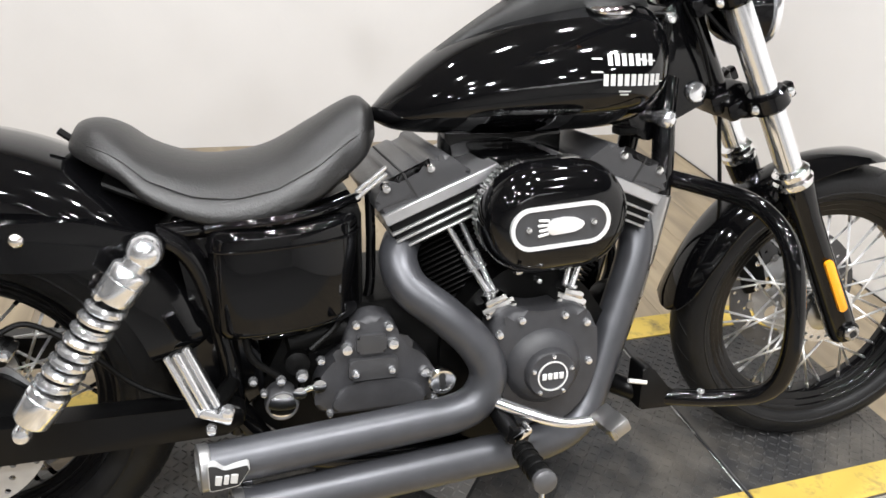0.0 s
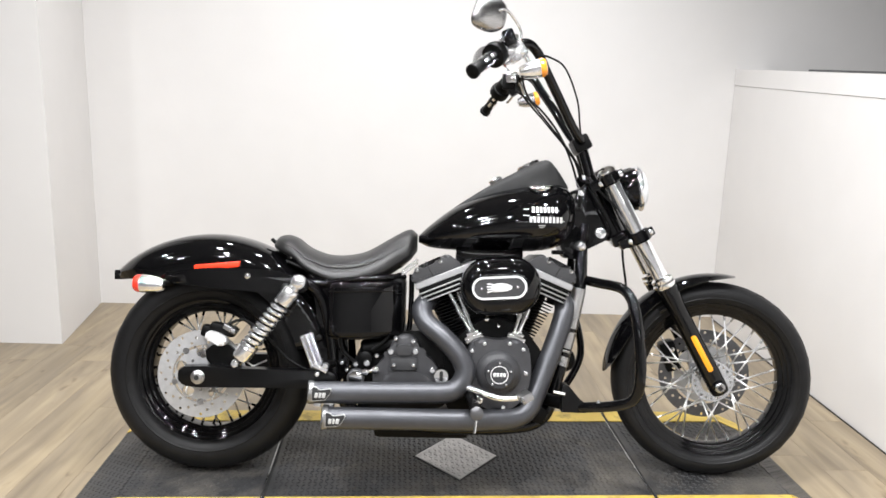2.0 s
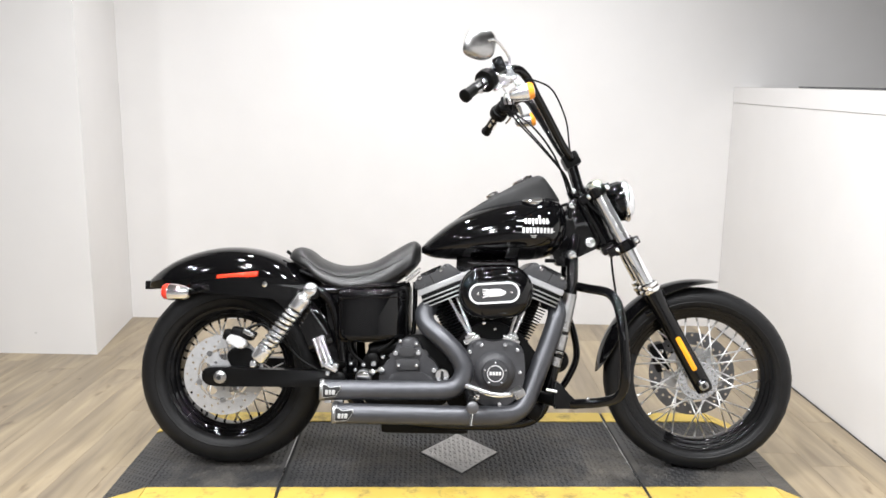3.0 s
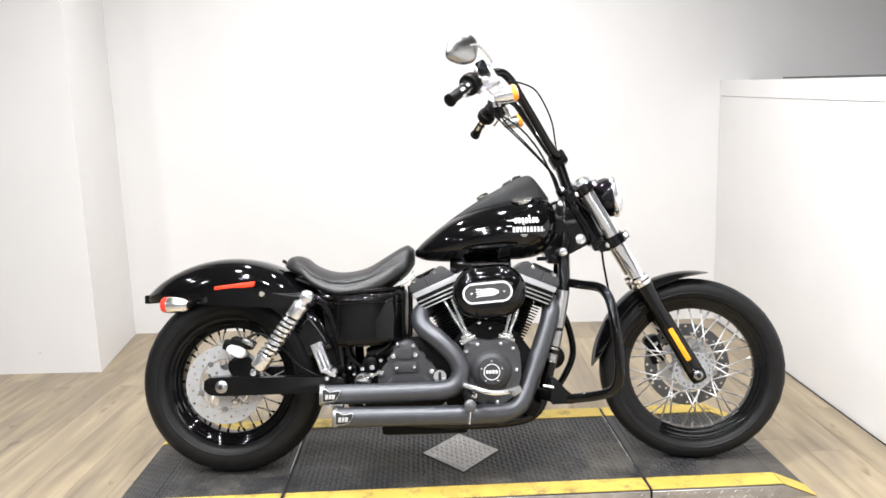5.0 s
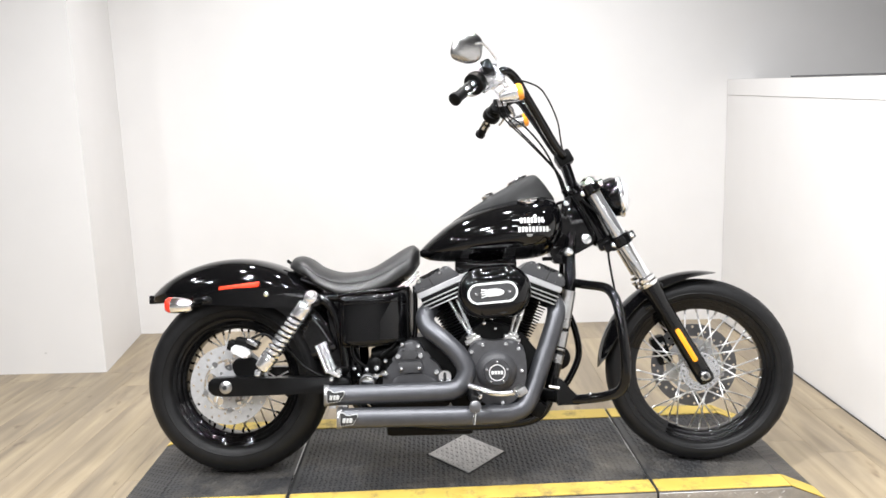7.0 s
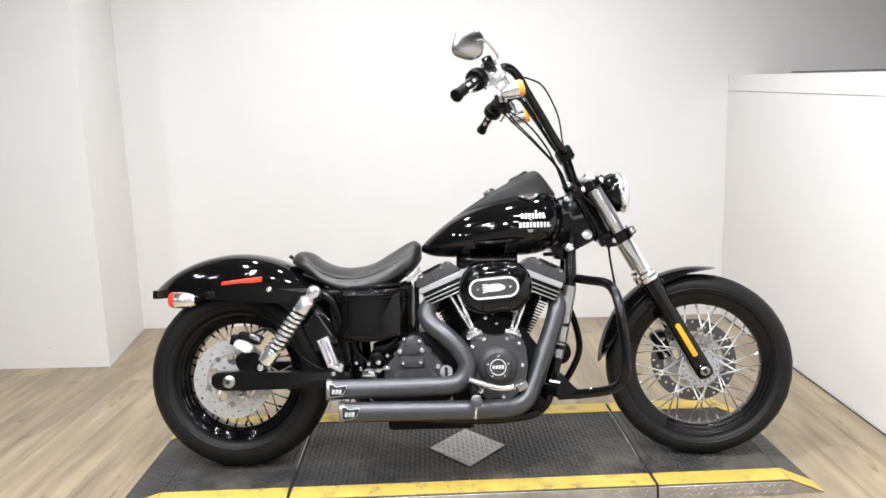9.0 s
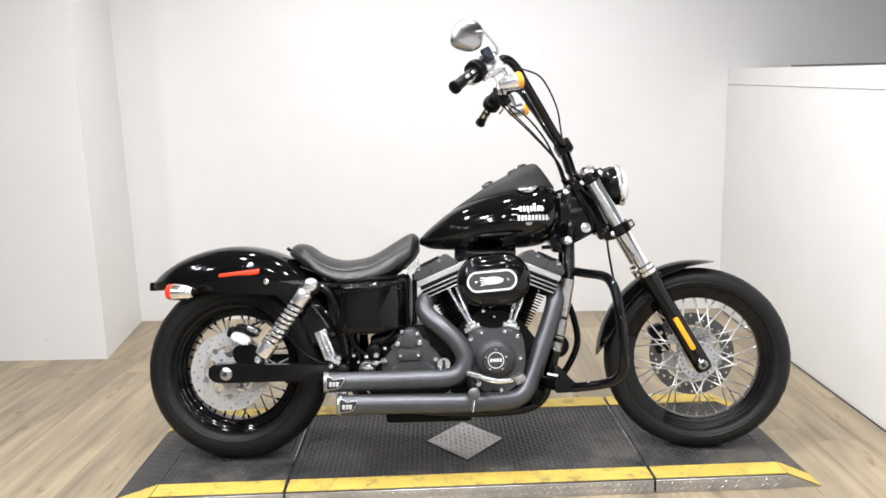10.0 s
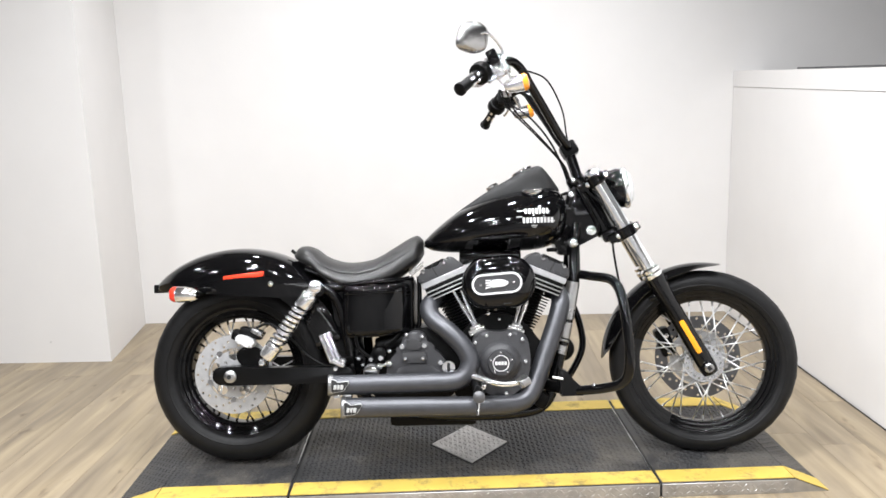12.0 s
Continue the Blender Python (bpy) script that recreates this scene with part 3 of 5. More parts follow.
    windows = [(0.066 * math.cos(2 * math.pi * q / 5 + 0.3), 0.066 * math.sin(2 * math.pi * q / 5 + 0.3), 0.0190) for q in range(5)] + [(0.048 * math.cos(2 * math.pi * q / 5 + 0.93), 0.048 * math.sin(2 * math.pi * q / 5 + 0.93), 0.005) for q in range(5)]
    flat_disc(disc_r - band - 0.008, 0.020, 0.0035, windows, DISC, rim, "disc_carrier", "polished pierced carrier", pose(0, disc_y, 0))
    for q in range(5):
        a, rr = 2 * math.pi * q / 5 + 0.93, disc_r - band - 0.003
        part("bobbin", rod((rr * math.cos(a), disc_y - 0.005, rr * math.sin(a)), (rr * math.cos(a), disc_y + 0.005, rr * math.sin(a)), 0.0095, n=14), STEEL, rim, "round steel bobbin")
    ring = [(0.056 * math.cos(2 * math.pi * q / 20), 0.056 * math.sin(2 * math.pi * q / 20), 0.0042) for q in range(20)]
    flat_disc(0.066, 0.030, 0.003, ring, SOFTCHROME, rim, "hub_flange", "drilled silver hub flange", pose(0, -hub_w / 2 - 0.002, 0))
    return rim


wheel(RW, 0.323, 0.155, 0.217, 0.110, 0.17, Matrix(), 36, -0.128, 0.134, "rear wheel with gloss black laced rim", DISC, 0.046, DARK_NIPPLE)
wheel(FW, 0.3185, 0.100, 0.246, 0.070, 0.085, S, 36, 0.072, 0.149, "front wheel with gloss black laced rim", DARKDISC, 0.044, BRIGHT_NIPPLE)


# fenders
def fender(centre, r, half, a0, a1, low, at, label, tail):
    """A U-shaped guard round a wheel from angle a0 to a1 in degrees; low(share) is the skirt's inner radius."""
    rings, n = [], 44
    for q in range(n + 1):
        s = q / n
        a = radians(a0 + (a1 - a0) * s)
        e = math.sqrt(max(0.0, 1 - max(0, 1 - s / tail) ** 2)) * math.sqrt(max(0.0, 1 - max(0, 1 - (1 - s) / 0.05) ** 2))
        e = 0.30 + 0.70 * e
        rl = low(s)
        f = min(1.0, max(0.06, (r - rl) / 0.050))
        sec = [(-half, min(rl, r - 0.046 * f)), (-half * 1.01, rl + (r - rl) * 0.45 if f == 1 else r - 0.047 * f), (-half * 0.95, r - 0.046 * f), (-half * 0.76, r - 0.022 * f), (-half * 0.42, r - 0.006 * f), (0, r)]
        sec = sec + [(-y, z) for y, z in sec[-2::-1]]
        inner = [(y * 0.97, z - 0.004 * f if abs(y) < half * 0.95 else z) for y, z in sec[::-1]]
        rings.append([centre + V(z * math.cos(a), y * e, z * math.sin(a)) for y, z in sec + inner])
    return part("fender", skin(rings), TANKM, bike, label, sharp=50, at=at)


rear_fender = fender(RW, 0.434, 0.140, 136, 12, lambda s: np.interp(s, [0, 0.05, 0.13, 0.25, 1], [0.412, 0.372, 0.318, 0.305, 0.300]), Matrix(), "bobbed gloss black rear fender", 0.16)
fender(FW, 0.347, 0.066, 178, 79, lambda s: np.interp(s, [0, 0.03, 0.08, 0.15, 0.25, 0.6, 0.75, 0.90, 1], [0.3455, 0.337, 0.322, 0.309, 0.302, 0.312, 0.319, 0.333, 0.3455]), S, "short gloss black front fender", 0.10)
part("reflector", plate(rounded([V(-0.068, -0.0085), V(0.068, -0.0085), V(0.072, 0.0085), V(-0.066, 0.0085)], 0.003), 0.006, -0.006, 0.0015), REDREF, rear_fender, "long red side reflector", at=pose(0.040, -0.150, 0.644, 0, -6, 0))
part("tail_bracket", block(-0.292, 0, 0.606, 0.026, 0.12, 0.030, 0.004), MATT, rear_fender)
part("fender_rivets", join(*[rod((x, y, 0.612), (x, y - 0.010, 0.612), 0.0045, n=8) for x, y in ((-0.075, -0.142), (-0.060, -0.142))] + [rod((-0.068, -0.142, 0.622), (-0.068, -0.152, 0.622), 0.004, n=8)]), CHROME, rear_fender)

for side in (-1, 1):
    yy = side * 0.188
    strut = part("fender_strut", plate([(-0.10, 0.592), (0.10, 0.575), (0.28, 0.562), (0.325, 0.575), (0.325, 0.606), (0.22, 0.638), (0.05, 0.640), (-0.10, 0.626)], -0.012, 0.012, 0.004, 0.02), GLOSS, bike, "gloss black fender strut", at=Matrix.Translation((0, yy, 0)) @ Matrix.Diagonal((1, -side, 1, 1)) @ Matrix.Diagonal((1, -1, 1, 1)))
    part("bolt", lathe([(0.0095, 0), (0.0095, 0.004), (0.006, 0.008), (0.001, 0.009)], (0.146, yy + side * 0.010, 0.617), (0, side, 0), 14), CHROME, strut, "chrome bolt", at=strut.matrix_basis.inverted())
    # turn signal behind the strut
    sig = part("turn_signal", lathe([(0.004, -0.038), (0.015, -0.033), (0.022, -0.019), (0.0255, 0.002), (0.0265, 0.026), (0.026, 0.032)], (0, 0, 0), (-1, 0, 0), 28), CHROME, bike, "chrome bullet turn signal with red lens", at=pose(-0.116, side * 0.250, 0.588, 0, 3, 0))
    part("lens", lathe([(0.026, 0.032), (0.0255, 0.043), (0.020, 0.051), (0.001, 0.055)], (0, 0, 0), (-1, 0, 0), 28), REDLENS, sig, "red lens")
    part("stem", rod((0.015, 0, 0), (0.03, -side * 0.075, 0.004), 0.008), MATT, sig)

# swingarm, axle, shocks
for side in (-1, 1):
    arm = part("swingarm", plate([(-0.062, 0.318), (-0.050, 0.340), (0.02, 0.343), (0.09, 0.338), (0.40, 0.335), (0.42, 0.315), (0.40, 0.283), (0.09, 0.280), (0.0, 0.279), (-0.050, 0.284)], 0.024, -0.024, 0.006, 0.016), SATIN, bike, "satin black swingarm", at=Matrix.Translation((0, side * 0.160, 0)))
    part("axle_nut", join(lathe([(0.021, 0), (0.021, 0.003), (0.016, 0.005), (0.016, 0.012), (0.012, 0.014), (0.007, 0.014), (0.006, 0.008)], (0.002, side * 0.024, 0.310), (0, side, 0), 18)), STEEL, arm, "bright axle nut")
    part("axle_end", rod((0.002, side * 0.030, 0.310), (0.002, side * 0.0385, 0.310), 0.0075, n=14), SEAM, arm, "dark axle end")


def shock(side):
    top, bot = V(0.304, side * 0.238, 0.603), V(0.128, side * 0.240, 0.362)
    d = (bot - top).normalized()
    L = (bot - top).length
    body = part("shock_absorber", join(lathe([(0.012, 0.012), (0.017, 0.014), (0.018, 0.026), (0.0235, 0.028), (0.0262, 0.032), (0.0262, 0.044), (0.0250, 0.0455), (0.0262, 0.047), (0.0262, 0.074), (0.024, 0.078), (0.012, 0.079)], top, d, 30)), SOFTCHROME, bike, "chrome coil-over shock absorber")
    part("shock_body", join(rod(top + d * 0.08, bot - d * 0.03, 0.015, n=18)), MATT, body)
    part("lower_cup", lathe([(0.012, 0), (0.0255, 0.0005), (0.0275, 0.003), (0.0275, 0.012), (0.0262, 0.0135), (0.0275, 0.015), (0.0262, 0.050), (0.0235, 0.054), (0.010, 0.055)], bot - d * 0.072, d, 30), SOFTCHROME, body, "chrome lower spring cup")
    turns, n = 8.5, 150
    u = d.orthogonal().normalized()
    w = d.cross(u)
    a, b = 0.078, L - 0.072
    pts = [top + d * (a + (b - a) * q / n) + 0.0212 * (math.cos(2 * math.pi * turns * q / n) * u + math.sin(2 * math.pi * turns * q / n) * w) for q in range(n + 1)]
    part("spring", tube(pts, 0.0066, n=8, k=0), SPRINGM, body, "chrome coil spring")
    part("top_eye", lathe([(0.018, -0.020), (0.0225, -0.014), (0.0225, 0.008), (0.0200, 0.013), (0.0165, 0.0135), (0.0160, 0.018), (0.010, 0.022), (0.001, 0.023)], top, (0, side, 0), 28), SOFTCHROME, body, "domed chrome top bolt")
    part("bottom_eye", lathe([(0.013, -0.030), (0.013, 0.010), (0.0095, 0.017), (0.001, 0.019)], bot, (0, side, 0), 22), SOFTCHROME, body, "domed chrome bottom bolt")


shock(-1), shock(1)

# rear brake
cal = part("brake_caliper", plate([(-0.034, 0.004), (-0.028, 0.020), (0.010, 0.020), (0.036, 0.010), (0.040, -0.010), (0.026, -0.022), (0.006, -0.018), (-0.010, -0.012), (-0.030, -0.014)], 0.012, -0.022, 0.008, 0.012, seg=3), SPOKEM, bike, "polished kidney-shaped brake caliper face", at=pose(0.053, -0.176, 0.428, 0, 14, 0) @ Matrix.Diagonal((0.9, 1, 0.9, 1)))
part("caliper_body", join(block(0.010, 0.020, 0.030, 0.085, 0.050, 0.036, 0.010), block(-0.040, 0.018, 0.012, 0.035, 0.045, 0.040, 0.010)), MATT, cal, "black caliper body")
part("caliper_bridge", block(0.036, 0.012, 0.040, 0.048, 0.044, 0.018, 0.005, (0, 14, 0)), STEEL, cal, "grey caliper bridge")
part("caliper_bracket", join(plate([(0.010, 0.385), (0.035, 0.405), (0.085, 0.402), (0.118, 0.372), (0.120, 0.335), (0.040, 0.335), (0.018, 0.350)], -0.132, -0.146, 0.003, 0.01)), SATIN, bike, "black caliper bracket")
part("banjo_bolt", screw(0.105, -0.185, 0.452, 0.008, 0.01), SOFTCHROME, cal, at=cal.matrix_basis.inverted())
part("brake_hose", tube([(0.085, -0.165, 0.47), (0.13, -0.15, 0.48), (0.20, -0.15, 0.43), (0.27, -0.15, 0.36), (0.40, -0.15, 0.30)], 0.0045, n=8), MATT, bike)

# frame
def frame_tube(pts, r=0.016, m=GLOSS, k=6, label=""):
    return part("frame_tube", tube(pts, r, 12, k), m, bike, label)


for side in (-1, 1):
    frame_tube([(1.190, side * 0.030, 0.80), (1.178, side * 0.050, 0.735), (1.170, side * 0.073, 0.603), (1.138, side * 0.076, 0.447), (1.098, side * 0.078, 0.291), (1.060, side * 0.085, 0.190), (0.96, side * 0.10, 0.158), (0.70, side * 0.12, 0.160), (0.48, side * 0.13, 0.20), (0.40, side * 0.135, 0.30)], 0.0205, label="gloss black frame downtube")
    frame_tube([(0.405, side * 0.135, 0.26), (0.395, side * 0.138, 0.40), (0.372, side * 0.140, 0.52), (0.345, side * 0.145, 0.575), (0.31, side * 0.148, 0.600)], 0.016)
    frame_tube([(0.31, side * 0.140, 0.598), (0.45, side * 0.110, 0.600), (0.55, side * 0.085, 0.608), (0.60, side * 0.07, 0.620)], 0.014)
    part("frame_gusset", plate([(0.325, 0.62), (0.40, 0.60), (0.44, 0.44), (0.45, 0.32), (0.37, 0.27), (0.345, 0.38), (0.345, 0.50)], side * 0.115, side * 0.130, 0.004, 0.02), GLOSS, bike, "gloss black side plate")
frame_tube([(1.165, 0, 0.86), (1.05, 0, 0.80), (0.90, 0, 0.765), (0.78, 0, 0.735)], 0.026, SATIN)
for z0, z1 in ((0.599, 0.470), (0.462, 0.407), (0.401, 0.392), (0.383, 0.351)):
    x0, x1 = [float(np.interp(z, (0.291, 0.447, 0.603), (1.098, 1.138, 1.170))) for z in (z0, z1)]
    part("downtube_sleeve", rod((x0, -0.0745, z0), (x1, -0.0765, z1), 0.0226, n=22, bevel=0.002), STEEL, bike, "bright metal sleeve on the downtube")

neck = part("steering_neck", join(rod(HEAD + AXIS * 0.02, HEAD - AXIS * 0.215, 0.034, bevel=0.004, n=24), plate([(1.160, 0.915), (1.200, 0.945), (1.245, 0.840), (1.272, 0.800), (1.270, 0.760), (1.250, 0.750), (1.180, 0.715), (1.160, 0.74), (1.148, 0.84)], 0.045, -0.045, 0.010, 0.02)), GLOSS, bike, "black cast steering neck")
for x, z, r in ((1.239, 0.777, 0.0185), (1.180, 0.955, 0.009), (1.172, 0.905, 0.010)):
    part("neck_bolt", lathe([(r, 0), (r, 0.006), (r * 0.9, 0.009), (r * 0.5, 0.0105), (0.001, 0.011)], (x, -0.046, z), (0, -1, 0), 22), SOFTCHROME, neck, "domed chrome bolt cover")
part("neck_bolt", lathe([(0.0165, -0.04), (0.0165, 0.006), (0.013, 0.011), (0.007, 0.014), (0.001, 0.015)], (1.171, -0.072, 0.733), (0, -1, 0), 22), SOFTCHROME, neck, "domed chrome bolt cover")
part("neck_gusset", plate([(1.100, 0.800), (1.170, 0.800), (1.185, 0.720), (1.165, 0.690), (1.128, 0.695), (1.108, 0.730)], 0.030, -0.048, 0.006, 0.012), GLOSS, neck)

# engine
def cast(name, outline, y0, y1, m, parent, label="", bevel=0.008, r=0.02):
    return part(name, plate(outline, y0, y1, bevel, r, 3), m, parent, label)


engine = cast("engine", [(0.80, 0.46), (0.86, 0.50), (0.93, 0.50), (1.00, 0.46), (1.06, 0.38), (1.05, 0.24), (0.98, 0.17), (0.80, 0.17), (0.74, 0.24), (0.74, 0.38)], 0.15, -0.13, MATT, bike, "black air-cooled V-twin engine")
cast("cam_cover", [(0.812, 0.425), (0.850, 0.450), (0.900, 0.440), (0.955, 0.450), (0.996, 0.425), (1.004, 0.350), (0.997, 0.295), (0.965, 0.245), (0.903, 0.220), (0.845, 0.245), (0.815, 0.300)], -0.125, -0.186, WRINKLE, engine, "black wrinkle-finish cam cover", 0.016, 0.03)
part("timer_cover", lathe([(0.070, -0.002), (0.066, 0.010), (0.052, 0.022), (0.044, 0.026), (0.043, 0.038), (0.040, 0.042), (0.030, 0.043), (0.001, 0.043)], (0.903, -0.182, 0.343), (0, -1, 0), 40), WRINKLE, engine, "round black timer cover")
part("timer_ring", lathe([(0.0242, 0), (0.0242, 0.0022), (0.0268, 0.0022), (0.0268, 0)], (0.903, -0.2245, 0.343), (0, -1, 0), 36, close=True), SPOKEM, engine, "thin chrome ring")
part("timer_mark", join(*[block(0.903 + dx, -0.2265, 0.343, w, 0.003, 0.0115, 0.001, seg=1) for dx, w in ((-0.0150, 0.0078), (-0.0050, 0.0078), (0.0050, 0.0078), (0.0150, 0.0078))]), SPOKEM, engine, "chrome marking")
for q in range(5):
    a = radians(90 + 72 * q)
    part("screw", screw(0.903 + 0.035 * math.cos(a), -0.224, 0.343 + 0.035 * math.sin(a), 0.0042, 0.005), SOFTCHROME, engine)
for x, z in ((0.822, 0.408), (0.860, 0.430), (0.936, 0.432), (0.977, 0.415), (0.986, 0.343), (0.920, 0.240), (0.843, 0.268)):
    part("screw", screw(x, -0.184, z, 0.0075, 0.009), SOFTCHROME, engine)


def top_end(sign):
    """A finned barrel, its head and the rocker box. sign: -1 rear, 1 front."""
    m = Matrix.Translation((0.891 + sign * 0.129, 0, 0.586 + sign * 0.004)) @ Matrix.Rotation(sign * radians(22.5), 4, "Y")
    f = Matrix.Diagonal((-sign, 1, 1, 1))
    fins = [block(0, 0, -0.016 - 0.0105 * q, 0.156 - 0.0022 * q, 0.205 - 0.004 * q, 0.0045, 0.002, seg=1) for q in range(15)]
    barrel = part("cylinder", moved(rod((0, 0, 0), (0, 0, -0.19), 0.060, n=28), m), MATT, bike, "finned black cylinder", sharp=30)
    for one in fins:
        part("cooling_fin", moved(one, m), MATT, barrel)
    body = moved(join(*[block(0, 0, 0.022, 0.194, 0.256, 0.048, 0.004)]), m)
    head = part("cylinder_head", body, MATT, bike, "black cylinder head with bright fin edges")
    for q in range(3):
        part("fin", moved(block(0, 0, 0.001 + 0.0138 * q, 0.201 - 0.004 * (2 - q), 0.270, 0.0042, 0.001, seg=1), m), MACHINED, head, "machined bright fin")
    part("rocker_base", moved(block(0, 0, 0.0535, 0.205, 0.266, 0.020, 0.002, seg=1), m), BAND, head, "grey rocker base")
    rb = plate([(-0.104, 0.064), (0.060, 0.064), (0.054, 0.076), (0.030, 0.1125), (0.012, 0.1135), (0.006, 0.106), (-0.010, 0.106), (-0.016, 0.1125), (-0.062, 0.110), (-0.067, 0.103), (-0.090, 0.101), (-0.108, 0.084)], 0.126, -0.126, 0.010, 0.008, 3)
    rocker = part("rocker_cover", moved(moved(rb, f), m), GREYCAST, bike, "dark grey rocker cover")
    part("cover_joint", moved(moved(plate([(-0.040, 0.062), (-0.0368, 0.062), (-0.0440, 0.113), (-0.0472, 0.113)], 0.122, -0.1275), f), m), SEAM, rocker)
    for a in (-0.079, -0.002):
        part("bolt", moved(moved(lathe([(0.0085, 0), (0.0085, 0.012), (0.006, 0.016), (0.001, 0.017)], (a, -0.115, 0.1005), (0, -1, 0), 14), f), m), CHROME, rocker, "chrome bolt")
    return m


top_end(-1), top_end(1)
for p0, p1 in (((0.745, -0.120, 0.590), (0.825, -0.146, 0.450)), ((0.773, -0.105, 0.592), (0.833, -0.148, 0.452)), ((1.024, -0.120, 0.596), (0.966, -0.146, 0.450)), ((0.996, -0.110, 0.592), (0.953, -0.148, 0.452))):
    a, b = V(*p0), V(*p1)
    d = b - a
    part("pushrod_tube", join(rod(a, b, 0.0056, n=14), rod(a + d * 0.42, a + d * 0.60, 0.0078, n=14, bevel=0.002), rod(a + d * 0.60, a + d * 0.63, 0.0105, n=14, bevel=0.001), rod(a + d * 0.90, b, 0.0110, n=14, bevel=0.002)), SOFTCHROME, engine, "chrome pushrod tube")
for x, tilt in ((0.829, -22), (0.958, 22)):
    t = part("tappet_block", join(block(0, 0, 0, 0.058, 0.05, 0.020, 0.004), block(0, -0.004, 0.013, 0.038, 0.042, 0.014, 0.004)), CHROME, bike, "chrome tappet block", at=pose(x, -0.148, 0.445, 0, tilt, 0))
    for dx in (-0.024, 0.024):
        part("screw", screw(dx, -0.024, -0.004, 0.0055, 0.008), CHROME, t)
part("intake_manifold", join(rod((0.80, -0.02, 0.575), (0.98, -0.02, 0.575), 0.026), rod((0.89, 0.0, 0.575), (0.89, -0.13, 0.60), 0.030)), GREYCAST, engine)
for x, z, rad in ((0.868, 0.500, 0.008), (0.905, 0.480, 0.006), (0.893, 0.515, 0.006)):
    part("breather_bolt", screw(x, -0.14, z, rad, 0.02), SOFTCHROME, engine)

part("valley_cover", plate([(0.832, 0.455), (0.948, 0.455), (0.995, 0.585), (0.785, 0.585)], 0.08, -0.085, 0.006, 0.02), MATT, engine, "black cover between the cylinders")
# black filler blocks added so the gap under the tank stays dark
part("under_tank_filler", join(block(0.885, 0.01, 0.692, 0.22, 0.05, 0.05, 0.008), block(0.885, -0.03, 0.640, 0.13, 0.12, 0.09, 0.015)), GLOSS, bike)
part("oil_pan", block(0.675, 0.0, 0.155, 0.30, 0.22, 0.075, 0.02), MATT, bike)
for dz in (0, -0.011):
    part("seat_stay", rod((0.604, -0.120, 0.640 + dz), (0.652, -0.124, 0.679 + dz), 0.0038, n=12, bevel=0.001), SOFTCHROME, bike, "slim chrome bar below the seat's nose")
# air cleaner
cover = skin([[V(x, y, z) for x, z in oval(0, 0, 0.246 - 2 * d, 0.178 - 2 * d, 18)] for d, y in ((0.003, 0.0), (0, -0.006), (0.001, -0.026), (0.006, -0.042), (0.014, -0.053), (0.026, -0.061), (0.040, -0.065), (0.060, -0.0665))])
air = part("air_cleaner", cover, TANKM, bike, "oval gloss black air cleaner", at=pose(0.904, -0.177, 0.604, 0, -4, 0), sharp=70)
pleats = []
for q in range(60):
    a = 2 * math.pi * q / 60
    s, r = 0.032, 0.085
    x, z = math.copysign(s, math.cos(a)) + r * math.cos(a), r * math.sin(a)
    pleats.append(block(x, 0.016, z, 0.006, 0.030, 0.006, 0.002, (0, -math.degrees(a), 0), 1))
part("filter", join(plate(oval(0, 0, 0.230, 0.165, 14), 0.034, -0.002), *pleats), STEEL, air, "pleated metal filter ring")
part("backplate", plate(oval(0, 0, 0.222, 0.160, 14), 0.060, 0.032, 0.004), MATT, air)
ring_outer, ring_inner = oval(-0.008, -0.002, 0.164, 0.068, 14), oval(-0.008, -0.002, 0.151, 0.055, 14)
bm = bmesh.new()
rows = [[bm.verts.new((x, y, z)) for x, z in o] for o, y in ((ring_outer, -0.062), (ring_outer, -0.0695), (ring_inner, -0.0695), (ring_inner, -0.062))]
n = len(ring_outer)
for a, b in zip(rows, rows[1:] + rows[:1]):
    for k in range(n):
        bm.faces.new((a[k], a[(k + 1) % n], b[(k + 1) % n], b[k]))
part("trim_ring", bm, SPOKEM, air, "chrome oval trim ring")
part("insert", plate(oval(-0.008, -0.002, 0.152, 0.056, 14), -0.06, -0.0672), GREYCAST, air, "grey badge insert")
part("emblem", join(plate([(-0.020, -0.013), (0.018, -0.012), (0.034, -0.006), (0.036, 0.002), (0.022, 0.010), (0.004, 0.013), (-0.016, 0.012), (-0.026, 0.004), (-0.026, -0.006)], -0.066, -0.0715, 0.0015, 0.004), *[block(-0.030 - 0.002 * (q % 2), -0.069, 0.011 - 0.0075 * q, 0.018, 0.004, 0.0042, 0.0012, (0, 6 - 5 * q, 0), 1) for q in range(4)]), SPOKEM, air, "plain chrome emblem", at=pose(-0.006, 0, -0.001))
for dx in (-0.061, 0.046):
    part("screw", screw(dx, -0.067, -0.002, 0.0055, 0.005), CHROME, air)

# gearbox
gear = cast("gearbox", [(0.50, 0.44), (0.70, 0.46), (0.75, 0.38), (0.75, 0.22), (0.50, 0.20), (0.42, 0.28)], 0.14, -0.115, MATT, bike, "black gearbox")
trans = cast("gearbox_cover", [(0.525, 0.295), (0.522, 0.340), (0.545, 0.378), (0.570, 0.395), (0.578, 0.440), (0.615, 0.462), (0.655, 0.452), (0.668, 0.405), (0.705, 0.385), (0.730, 0.340), (0.735, 0.288)], -0.115, -0.165, WRINKLE, gear, "black ribbed gearbox side cover", 0.012, 0.02)
cast("cover_rib", [(0.578, 0.355), (0.578, 0.390), (0.658, 0.390), (0.658, 0.355)], -0.16, -0.178, GREYCAST, gear, "raised pad", 0.005, 0.008)
